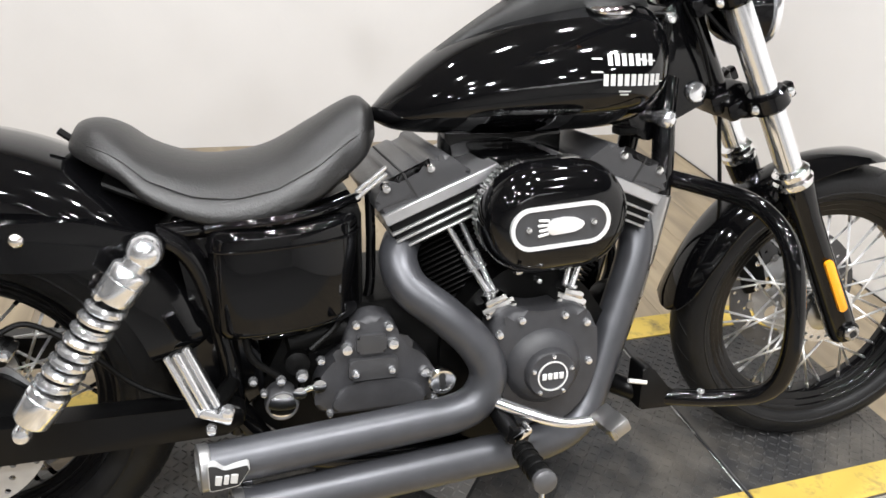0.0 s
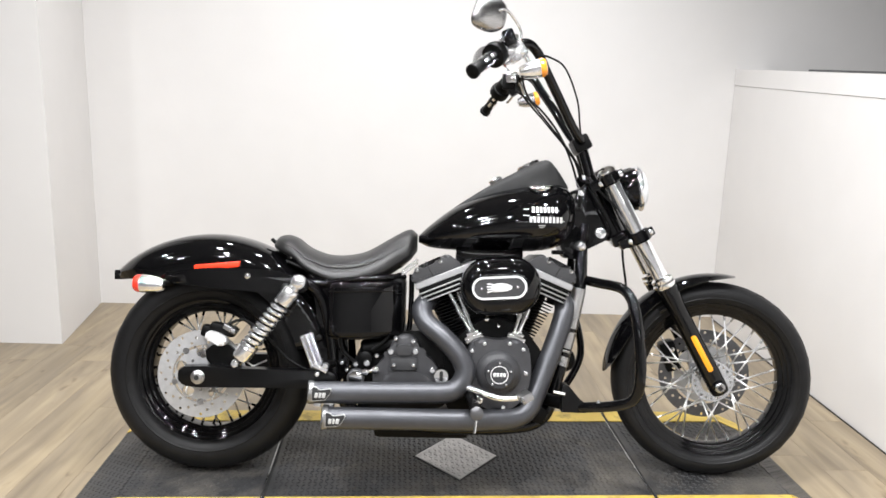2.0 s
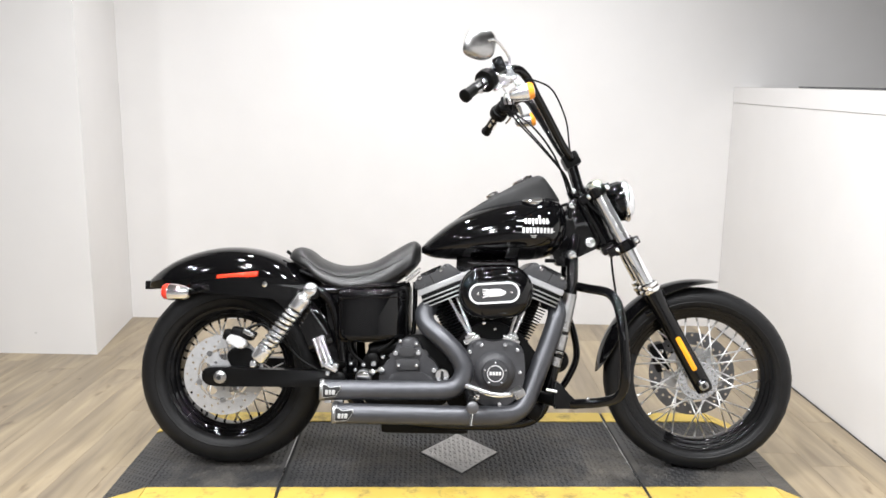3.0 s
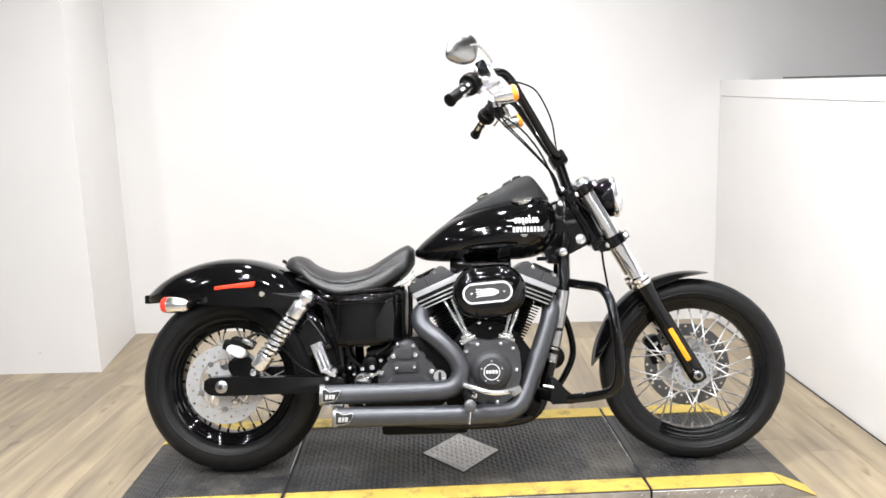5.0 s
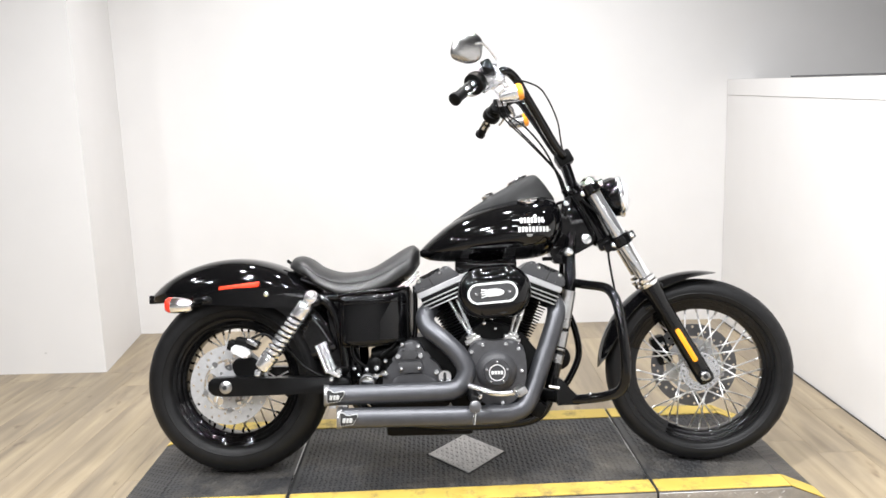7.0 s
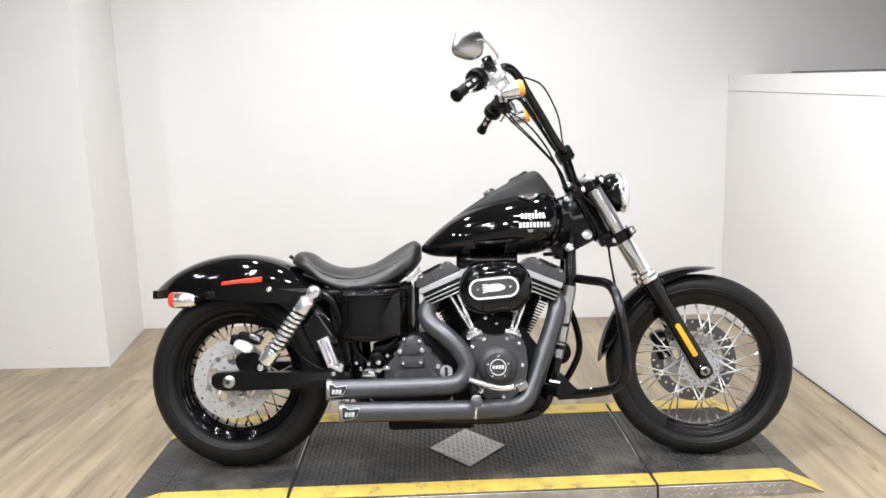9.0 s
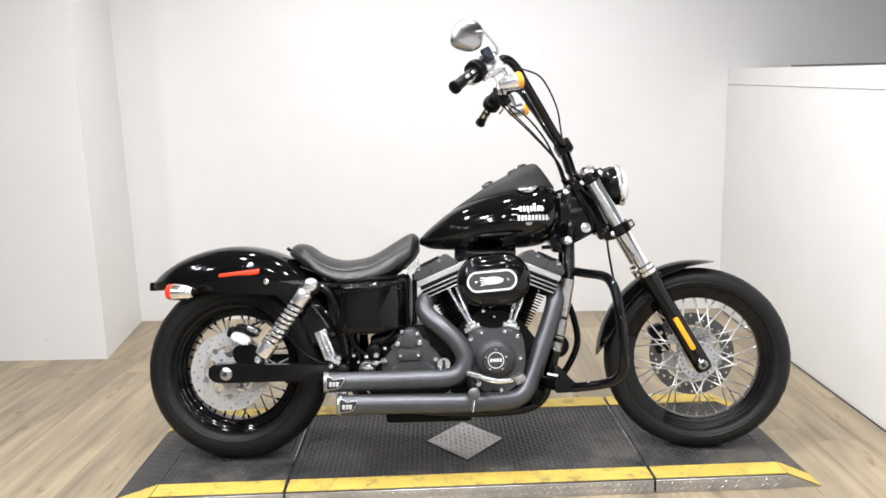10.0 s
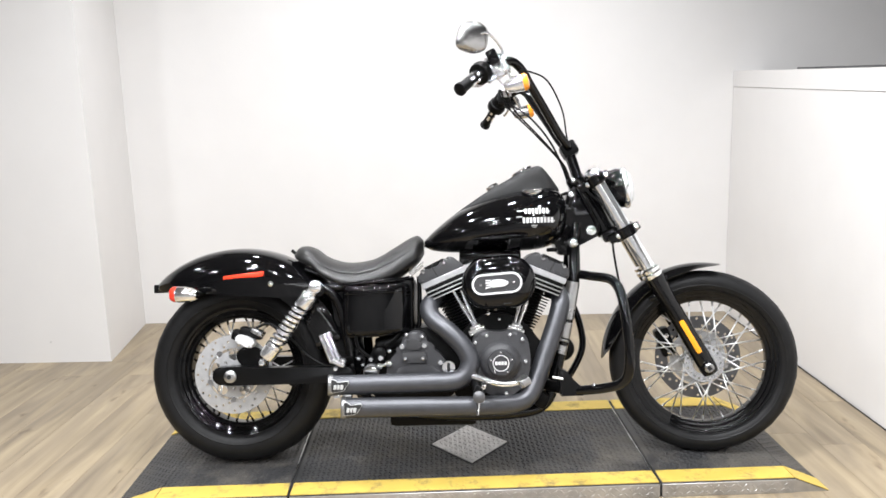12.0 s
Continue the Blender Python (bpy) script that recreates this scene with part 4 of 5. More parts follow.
cast("cover_rib", [(0.592, 0.398), (0.592, 0.430), (0.640, 0.430), (0.640, 0.398)], -0.155, -0.173, GREYCAST, gear, "raised pad", 0.005, 0.006)
cast("cover_rib", [(0.548, 0.300), (0.560, 0.336), (0.600, 0.350), (0.650, 0.350), (0.695, 0.336), (0.712, 0.300)], -0.16, -0.172, WRINKLE, gear, "raised pad", 0.006, 0.012)
for x, z, r in ((0.577, 0.408, 0.0105), (0.652, 0.410, 0.0105), (0.645, 0.441, 0.008), (0.588, 0.369, 0.0065), (0.647, 0.370, 0.0065), (0.705, 0.353, 0.0100), (0.532, 0.350, 0.0095), (0.592, 0.448, 0.007), (0.545, 0.305, 0.006), (0.718, 0.310, 0.006)):
    part("bolt", screw(x, -0.165 if r > 0.0066 else -0.177, z, r, 0.011), SOFTCHROME, gear, "chrome bolt")
filler = part("oil_filler_cap", lathe([(0.018, -0.01), (0.023, 0), (0.024, 0.012), (0.021, 0.016), (0.0175, 0.016), (0.017, 0.012), (0.001, 0.012)], (0.732, -0.165, 0.336), (0, -1, 0), 30), CHROME, bike, "chrome-rimmed oil filler cap")
part("cap_slot", plate(oval(0.732, 0.336, 0.030, 0.010), -0.172, -0.180, 0.001), SEAM, filler, at=pose(0.732, 0, 0.336, 0, 90, 0) @ pose(-0.732, 0, -0.336))
part("chrome_cap", lathe([(0.026, -0.03), (0.027, 0), (0.025, 0.008), (0.0225, 0.009), (0.021, 0.006), (0.001, 0.006)], (0.472, -0.168, 0.326), (0, -1, 0), 30), DARKDISC, gear, "chrome-rimmed cap")
part("cap_face", lathe([(0.021, 0), (0.021, 0.0075), (0.014, 0.0095), (0.001, 0.010)], (0.472, -0.168, 0.326), (0, -1, 0), 28), CHROME, gear, "mirror-bright cap face")
part("linkage", join(rod((0.500, -0.17, 0.345), (0.530, -0.17, 0.352), 0.0055), lathe([(0.011, 0), (0.011, 0.012), (0.004, 0.014)], (0.500, -0.165, 0.344), (0, -1, 0), 14), lathe([(0.011, 0), (0.011, 0.012), (0.004, 0.014)], (0.531, -0.165, 0.353), (0, -1, 0), 14)), CHROME, gear, "small chrome linkage")
part("starter_housing", join(rod((0.485, -0.118, 0.408), (0.59, -0.118, 0.430), 0.027, bevel=0.006), lathe([(0.020, 0), (0.020, 0.016), (0.012, 0.02)], (0.500, -0.14, 0.385), (0, -1, 0), 18)), MATT, gear)
for x, z, r in ((0.472, 0.368, 0.008), (0.505, 0.372, 0.010), (0.535, 0.395, 0.007), (0.430, 0.372, 0.007), (0.445, 0.350, 0.006)):
    part("bolt", screw(x, -0.168, z, r, 0.012), SOFTCHROME, gear, "chrome bolt")
part("wire_loom", join(tube([(0.40, -0.15, 0.56), (0.42, -0.16, 0.46), (0.43, -0.165, 0.40), (0.47, -0.16, 0.36)], 0.006, n=8), tube([(0.58, -0.14, 0.47), (0.56, -0.15, 0.43), (0.52, -0.16, 0.40)], 0.005, n=8)), MATT, bike)

# electrical box
BOX = [(0.378, -0.04), (0.378, -0.140), (0.383, -0.166), (0.397, -0.181), (0.425, -0.188), (0.475, -0.187), (0.530, -0.178), (0.577, -0.158), (0.602, -0.128), (0.611, -0.090), (0.613, -0.04)]
bx, by = 0.49, -0.08
rings = []
for z, k in ((0.438, 0.90), (0.441, 0.955), (0.447, 0.985), (0.456, 1.0), (0.585, 1.0), (0.596, 0.99), (0.603, 0.965), (0.606, 0.92)):
    rings.append([V(bx + (p.x - bx) * k, by + (p.y - by) * k, z + 0.03 * (p.x - bx)) for p in spline([(x, y, 0) for x, y in BOX], 4)])
box = part("battery_box", skin(rings), RIMM, bike, "gloss black battery box", sharp=50)
rim = [V(bx + (p.x - bx) * 1.012, by + (p.y - by) * 1.012, 0.578 + 0.03 * (p.x - bx)) for p in spline([(x, y, 0) for x, y in BOX[1:-1]], 4)]
part("lid_seam", tube(rim, 0.0022, n=6, k=0), GLOSS, box)
part("top_strap", tube([(0.380, -0.150, 0.604), (0.46, -0.172, 0.614), (0.54, -0.148, 0.618), (0.612, -0.080, 0.622)], 0.0085, n=10), GLOSS, box)
part("side_post", tube([(0.634, -0.07, 0.63), (0.634, -0.075, 0.54), (0.630, -0.075, 0.46), (0.612, -0.08, 0.43)], 0.0085, n=10), GLOSS, box)
part("bottom_lip", tube([(0.395, -0.150, 0.434), (0.47, -0.172, 0.436), (0.54, -0.150, 0.440), (0.590, -0.100, 0.442)], 0.006, n=8), GLOSS, box)
part("oil_tank", block(0.50, 0.0, 0.53, 0.23, 0.24, 0.18, 0.02), MATT, bike)
part("inner_guard", plate([(0.30, 0.60), (0.40, 0.60), (0.42, 0.28), (0.345, 0.24), (0.33, 0.40)], 0.09, -0.09, 0.01, 0.02), MATT, bike)

# the covers stand proud of the cases
for cover in gear.children:
    cover.location.y += 0.004
    cover.location.z -= 0.012
filler.location.z -= 0.010
for cover in engine.children:
    if cover.name.split(".")[0] in ("cam_cover", "timer_cover", "timer_ring", "timer_mark", "screw"):
        cover.location.y -= 0.010

# exhaust
def exhaust(pts):
    pipe = part("exhaust_pipe", tube(pts, 0.0315, n=28, k=8), PIPE, bike, "satin black exhaust pipe", sharp=60)
    a, b = V(*pts[-2]), V(*pts[-1])
    d = (b - a).normalized()
    tip = part("end_cap", lathe([(0.0325, -0.010), (0.0340, -0.007), (0.0340, 0.005), (0.031, 0.007), (0.027, 0.007), (0.026, -0.04), (0.001, -0.04)], b, d, 30), ENDCAP, pipe, "grey metal end cap")
    part("badge", join(tube([b - d * 0.010 + V(0, -0.0300, 0.012), b - d * 0.012 + V(0, -0.0335, 0), b - d * 0.010 + V(0, -0.030, -0.012)], 0.003, n=6)), CHROME, pipe)
    x0 = b.x - d.x * 0.012
    y = b.y - 0.0335
    outline = [(x0 - 0.002, b.z - 0.018), (x0 + 0.036, b.z - 0.014), (x0 + 0.052, b.z + 0.009), (x0 + 0.050, b.z + 0.016), (x0 + 0.018, b.z + 0.012), (x0 + 0.009, b.z + 0.020), (x0 - 0.002, b.z + 0.022)]
    c = V(sum(p[0] for p in outline) / 7, sum(p[1] for p in outline) / 7)
    part("plate_border", plate([(c.x + (p[0] - c.x) * 1.04, c.y + (p[1] - c.y) * 1.07) for p in outline], y + 0.014, y - 0.0004, 0.0004, 0.004), SILVER, pipe, "silver plate border")
    part("name_plate", plate(outline, y + 0.012, y - 0.0012, 0.0004, 0.004), SEAM, pipe, "small black name plate")
    for dx, wide in ((0.010, 0.009), (0.0205, 0.007), (0.031, 0.010)):
        part("mark", block(x0 + dx, y - 0.0014, b.z - 0.002, wide, 0.003, 0.015, 0.001, (0, 10, 0), 1), SILVER, pipe, "plain silver marking bar")
    return pipe


exhaust([(0.700, -0.060, 0.552), (0.680, -0.095, 0.542), (0.669, -0.128, 0.522), (0.682, -0.155, 0.487), (0.733, -0.180, 0.446), (0.780, -0.193, 0.398), (0.803, -0.200, 0.350), (0.788, -0.206, 0.306), (0.748, -0.211, 0.285), (0.660, -0.224, 0.283), (0.500, -0.248, 0.285), (0.352, -0.272, 0.288)])
exhaust([(1.086, -0.040, 0.575), (1.114, -0.060, 0.564), (1.121, -0.083, 0.539), (1.109, -0.105, 0.490), (1.068, -0.128, 0.382), (1.025, -0.152, 0.276), (0.994, -0.170, 0.224), (0.946, -0.190, 0.204), (0.87, -0.214, 0.204), (0.755, -0.230, 0.206), (0.57, -0.258, 0.212), (0.394, -0.286, 0.218)])
part("muffler_bracket", join(block(0.405, -0.255, 0.252, 0.030, 0.03, 0.020, 0.004), block(0.372, -0.262, 0.250, 0.022, 0.012, 0.012, 0.002)), CHROME, bike, "small chrome pipe bracket")

# controls on the near side
pedal = part("brake_pedal", tube([(0.800, -0.215, 0.304), (0.850, -0.250, 0.292), (0.900, -0.278, 0.282), (0.945, -0.292, 0.286), (0.962, -0.296, 0.292)], [0.010, 0.010, 0.008, 0.008, 0.009], n=12), SOFTCHROME, bike, "chrome brake pedal")
part("pedal_pad", block(0.968, -0.318, 0.296, 0.036, 0.058, 0.024, 0.005, (0, -28, 8)), STEEL, pedal, "grey metal pedal pad")
peg = part("foot_peg", join(rod((0.828, -0.290, 0.255), (0.826, -0.392, 0.261), 0.016, 0.0175, n=18, bevel=0.005), *[lathe([(0.0178, -0.002), (0.0188, 0), (0.0178, 0.002)], V(0.828, -0.305, 0.256) + V(-0.0004, -0.02, 0.0012) * q, (-0.02, -1, 0.06), 18) for q in range(4)]), MATT, bike, "black rubber rider foot peg")
part("peg_mount", join(rod((0.810, -0.16, 0.30), (0.828, -0.268, 0.258), 0.020, 0.016, n=16, bevel=0.003), block(0.832, -0.268, 0.262, 0.034, 0.020, 0.026, 0.005, (0, 20, 0))), SATIN, peg)
part("peg_clevis", join(block(0.836, -0.272, 0.268, 0.030, 0.016, 0.012, 0.003, (0, -30, 0)), lathe([(0.006, 0), (0.006, 0.02), (0.003, 0.022)], (0.845, -0.262, 0.278), (0, -1, 0), 10)), CHROME, peg, "bright clevis")
part("peg_cap", lathe([(0.0185, -0.006), (0.0185, 0.002), (0.015, 0.005), (0.001, 0.006)], (0.826, -0.392, 0.261), (-0.02, -1, 0.06), 20), DARKDISC, peg, "grey metal end cap")
part("peg_pin", rod((0.826, -0.384, 0.248), (0.820, -0.396, 0.208), 0.0045, n=10), CHROME, peg, "short bright pin")
pp = part("passenger_peg", block(0.350, -0.229, 0.406, 0.034, 0.020, 0.098, 0.006, (0, -22, 0)), STEEL, bike, "folded ribbed chrome passenger peg", at=None)
for q in range(3):
    part("peg_rib", rod(V(0.3155 + 0.0128 * q, -0.233 - 0.004 * (q == 1), 0.446 + 0.0055 * q), V(0.353 + 0.0128 * q, -0.247 - 0.004 * (q == 1), 0.356 + 0.0055 * q), 0.0056, n=12, bevel=0.002), SOFTCHROME, pp, "chrome rib")
part("peg_foot", block(0.376, -0.244, 0.356, 0.046, 0.03, 0.014, 0.004, (0, 25, 0)), SOFTCHROME, pp)
part("peg_bolt", screw(0.392, -0.250, 0.362, 0.010, 0.014), SOFTCHROME, pp)
part("peg_bolt", screw(0.368, -0.252, 0.338, 0.008, 0.014), SOFTCHROME, pp)
part("peg_stem", rod((0.372, -0.236, 0.362), (0.40, -0.14, 0.35), 0.013), MATT, pp)

# engine guard
guard = part("engine_guard", tube([(1.190, -0.060, 0.625), (1.225, -0.100, 0.618), (1.268, -0.180, 0.609), (1.283, -0.240, 0.588), (1.290, -0.285, 0.545), (1.297, -0.305, 0.469), (1.303, -0.308, 0.380), (1.300, -0.295, 0.312), (1.283, -0.272, 0.277), (1.245, -0.240, 0.259), (1.190, -0.205, 0.247), (1.110, -0.140, 0.232)], 0.0158, n=18, k=7), GLOSS, bike, "gloss black engine guard bar")
part("guard_far", tube([(1.150, 0.075, 0.600), (1.172, 0.14, 0.575), (1.198, 0.19, 0.520), (1.228, 0.20, 0.439), (1.238, 0.20, 0.353), (1.210, 0.20, 0.279), (1.161, 0.19, 0.216), (1.09, 0.10, 0.20)], 0.0130, n=14, k=7), GLOSS, guard, "gloss black engine guard bar")
part("guard_clamp", join(plate([(1.100, 0.312), (1.118, 0.310), (1.150, 0.272), (1.180, 0.246), (1.178, 0.226), (1.098, 0.228)], -0.145, -0.192, 0.005, 0.006), rod((1.06, -0.09, 0.25), (1.12, -0.165, 0.245), 0.020)), SATIN, guard, "black triangular guard bracket")
part("guard_bolt", rod((1.108, -0.192, 0.282), (1.074, -0.188, 0.288), 0.0042, n=10), SPOKEM, guard, "bright bolt")
part("guard_bolt", screw(1.205, -0.215, 0.262, 0.008, 0.01), SOFTCHROME, guard, "bright bolt")
part("horn", lathe([(0.020, 0.035), (0.036, 0.030), (0.042, 0.018), (0.043, -0.010), (0.040, -0.022), (0.030, -0.030), (0.001, -0.032)], (1.132, 0.0, 0.362), (0, 1, 0), 32), MATT, bike, "round black horn")
part("lower_cover", block(1.045, -0.09, 0.200, 0.05, 0.06, 0.06, 0.02, (0, 30, 0)), MATT, bike)

# ---- tank, console, seat
TANK = [(0.652, 0.755, 0.734, 0.018), (0.690, 0.792, 0.718, 0.066), (0.770, 0.853, 0.711, 0.112), (0.870, 0.897, 0.709, 0.140), (0.967, 0.923, 0.711, 0.160), (1.060, 0.938, 0.717, 0.164), (1.110, 0.934, 0.733, 0.145), (1.142, 0.912, 0.768, 0.105), (1.156, 0.880, 0.805, 0.050)]
tank = part("fuel_tank", lofted(TANK, 2.05, 0.40, 5, 44), TANKM, bike, "gloss black teardrop fuel tank", sharp=70)


DENSE = {}
for k in (1, 2, 3):
    run = spline([(r[0], r[k], 0) for r in TANK], 5)
    DENSE[k] = ([p.x for p in run], [p.y for p in run])


def tank_side(x, z):
    """The near side's y of the tank at (x, z)."""
    t, l, w = [float(np.interp(x, DENSE[k][0], DENSE[k][1])) for k in (1, 2, 3)]
    zc = l + 0.40 * (t - l)
    h = (t - zc) if z > zc else (zc - l)
    return -w * max(0.0, 1 - min(1, abs((z - zc) / h)) ** 2.05) ** (1 / 2.05)


def tank_bar(x0, x1, z0, z1, lift=0.0016):
    """A flat bar that lies on the tank's near side."""
    n = max(2, int((x1 - x0) / 0.006) + 1)
    rings = []
    for q in range(n):
        x = x0 + (x1 - x0) * q / (n - 1)
        a, b = tank_side(x, z0), tank_side(x, z1)
        rings.append([V(x, a + 0.002, z0), V(x, a - lift, z0), V(x, b - lift, z1), V(x, b + 0.002, z1)])
    return skin(rings)


emblem = []
for q in range(7):
    x0 = 1.000 + 0.0118 * q
    emblem.append(tank_bar(x0, x0 + 0.0075, 0.832, 0.850, 0.0010))
for q in range(9):
    x0 = 0.992 + 0.0118 * q
    emblem.append(tank_bar(x0, x0 + 0.0080, 0.801, 0.819, 0.0010))
for x0, x1, z in ((0.974, 0.988, 0.841), (1.048, 1.066, 0.838), (0.972, 0.988, 0.821), (1.066, 1.082, 0.806), (1.012, 1.030, 0.791), (1.015, 1.027, 0.786)):
    emblem.append(tank_bar(0.972 + (x0 - 0.972) * 1.18, 0.972 + (x1 - 0.972) * 1.18, z, z + 0.0024, 0.0010))
for one in emblem:
    part("emblem_bar", one, SILVER, tank, "plain silver emblem bar")
console = part("tank_console", lofted([(0.672, 0.768, 0.745, 0.018), (0.735, 0.827, 0.79, 0.024), (0.800, 0.874, 0.840, 0.030), (0.873, 0.921, 0.870, 0.044), (0.935, 0.956, 0.890, 0.056), (0.996, 0.988, 0.900, 0.064), (1.045, 1.009, 0.905, 0.066), (1.072, 1.008, 0.905, 0.064), (1.100, 0.976, 0.905, 0.058), (1.132, 0.930, 0.890, 0.040)], 4.5, 0.35, 4, 32), CONSOLE, bike, "matt black tank console")
for x, z, r in ((0.900, 0.9435, 0.024), (1.006, 0.996, 0.040)):
    part("gauge", lathe([(r * 0.8, -0.01), (r, 0), (r, 0.005), (r * 0.85, 0.008), (r * 0.8, 0.006), (0.001, 0.006)], (x, 0, z - 0.001), (-0.42, 0, 0.9), 28), CHROME, console, "chrome gauge bezel")
part("fuel_cap", lathe([(0.030, -0.030), (0.034, -0.005), (0.040, -0.002), (0.040, 0.001), (0.036, 0.0045), (0.018, 0.0065), (0.001, 0.007)], (1.036, -0.082, 0.9215), (-0.08, -0.28, 0.95), 28), CHROME, tank, "chrome fuel cap")
part("tank_hose", tube([(1.140, -0.02, 0.905), (1.162, -0.04, 0.910), (1.172, -0.046, 0.890), (1.168, -0.046, 0.86)], 0.006, n=8), MATT, tank)
part("tank_bracket", block(1.100, -0.05, 0.712, 0.035, 0.03, 0.014, 0.004), MATT, tank)

SEAT = [(0.194, 0.725, 0.703, 0.050), (0.206, 0.742, 0.693, 0.075), (0.234, 0.747, 0.678, 0.100), (0.266, 0.736, 0.661, 0.118), (0.304, 0.708, 0.628, 0.138), (0.364, 0.687, 0.600, 0.152), (0.424, 0.686, 0.589, 0.158), (0.485, 0.700, 0.597, 0.152), (0.547, 0.735, 0.616, 0.134), (0.598, 0.765, 0.650, 0.106), (0.628, 0.775, 0.676, 0.090), (0.649, 0.760, 0.705, 0.045)]
seat = part("seat", lofted(SEAT, 2.0, 0.22, 5, 40), LEATHER, bike, "scooped black leather solo seat", sharp=70)
sx = [r[0] for r in SEAT]
welt = []
for q in range(26):
    x = 0.225 + 0.40 * q / 25
    t, l, w = [np.interp(x, sx, [r[k] for r in SEAT]) for k in (1, 2, 3)]
    zc = l + 0.22 * (t - l)
    welt.append((x, -(w * (1 - 0.44 ** 2) ** 0.5 + 0.0006), zc + 0.44 * (t - zc)))
part("piping", tube(welt, 0.0016, n=6, k=2), LEATHER, seat, "stitched piping seam")
part("seat_pan", lofted([(0.24, 0.672, 0.655, 0.10), (0.36, 0.628, 0.606, 0.128), (0.42, 0.620, 0.598, 0.130), (0.50, 0.626, 0.604, 0.122), (0.60, 0.675, 0.650, 0.08)], 4, 0.5, 3, 24), MATT, seat)
part("seat_tab", tube([(0.178, -0.02, 0.732), (0.200, -0.02, 0.715), (0.222, -0.02, 0.700)], 0.006, n=8), MATT, seat)

# ---- steered front end
def steered(name, bm, m, parent=None, label="", sharp=38):
    return part(name, bm, m, parent or bike, label, sharp, at=None if parent else S)


for side in (-1, 1):
    y = side * 0.098
    base = FW + V(0, y, 0)
    fork = steered("fork_leg", join(lathe([(0.018, -0.030), (0.026, -0.026), (0.030, -0.010), (0.030, 0.05), (0.0285, 0.12), (0.0285, 0.28), (0.032, 0.315), (0.0335, 0.340), (0.0335, 0.352)], base, AXIS, 30), rod(base + V(0, -side * 0.03, 0), base + V(0, side * 0.034, 0), 0.022, n=24, bevel=0.004)), GLOSS, None, "gloss black fork slider")
    part("fork_tube", rod(base + AXIS * 0.34, base + AXIS * 0.757, 0.0235, n=28), SOFTCHROME, fork, "chrome fork tube")
    part("collar", lathe([(0.0340, 0.350), (0.0360, 0.353), (0.0360, 0.363), (0.032, 0.368), (0.0335, 0.371), (0.0335, 0.380), (0.028, 0.386), (0.0237, 0.387)], base, AXIS, 30), CHROME, fork, "chrome fork collar")
    part("axle_nut", lathe([(0.0155, 0), (0.0155, 0.006), (0.012, 0.009), (0.008, 0.009), (0.007, 0.004), (0.001, 0.004)], base + V(0, side * 0.034, 0), (0, side, 0), 18), STEEL, fork, "bright axle nut")
    part("axle_end", rod(base + V(0, side * 0.036, 0), base + V(0, side * 0.0415, 0), 0.0065, n=14), SEAM, fork, "dark axle end")
    refl = moved(plate(rounded([V(-0.0085, -0.062), V(0.0085, -0.062), V(0.0085, 0.062), V(-0.0085, 0.062)], 0.006), 0.004, -0.004, 0.0015), Matrix.Translation(base + AXIS * 0.120 + V(0, side * 0.034, 0)) @ Matrix.Rotation(-RAKE, 4, "Y"))
    part("reflector", refl, AMBER, fork, "long amber reflector")
    part("fender_mount", rod(base + AXIS * 0.285 - V(0, side * 0.02, 0), base + AXIS * 0.285 - FWD * 0.05 - V(0, side * 0.028, 0), 0.009, n=10), GLOSS, fork)


def tree(up, depth, name, label):
    c = FW + AXIS * up
    bm = block(0, 0, 0, 0.075, 0.165, 0.034, 0.008)
    m = Matrix.Translation(c - FWD * 0.028) @ Matrix.Rotation(-RAKE, 4, "Y")
    t = steered(name, join(moved(bm, m), *[rod(c + V(0, s * 0.098, 0) - AXIS * 0.019, c + V(0, s * 0.098, 0) + AXIS * 0.019, 0.036, n=28, bevel=0.006) for s in (-1, 1)], *[moved(block(0.030, s * 0.098, 0, 0.035, 0.024, 0.028, 0.005), Matrix.Translation(c) @ Matrix.Rotation(-RAKE, 4, "Y")) for s in (-1, 1)]), GLOSS, None, label)
    for dx in (-0.032, 0.034):
        part("pinch_bolt", lathe([(0.009, 0), (0.009, 0.005), (0.005, 0.008)], c + FWD * dx + V(0, -0.110, 0), (0, -1, 0), 14), SOFTCHROME, t, "chrome pinch bolt")
    return t


top_tree = tree(0.735, 0, "triple_clamp", "gloss black upper fork clamp")
for s in (-1, 1):
    part("fork_cap", lathe([(0.030, 0), (0.031, 0.006), (0.028, 0.014), (0.020, 0.021), (0.010, 0.025), (0.001, 0.026)], FW + AXIS * 0.753 + V(0, s * 0.098, 0), AXIS, 20), CHROME, top_tree, "chrome fork cap")
part("stem_nut", lathe([(0.020, 0), (0.020, 0.012), (0.010, 0.018), (0.001, 0.019)], FW + AXIS * 0.752 - FWD * 0.045, AXIS, 20), CHROME, top_tree, "chrome stem nut")
low_tree = tree(0.530, 0, "triple_clamp", "gloss black lower fork clamp")
part("clamp_cover", moved(block(0, 0, 0, 0.07, 0.11, 0.040, 0.012), Matrix.Translation(FW + AXIS * 0.545 - FWD * 0.045) @ Matrix.Rotation(-RAKE, 4, "Y")), GLOSS, low_tree)

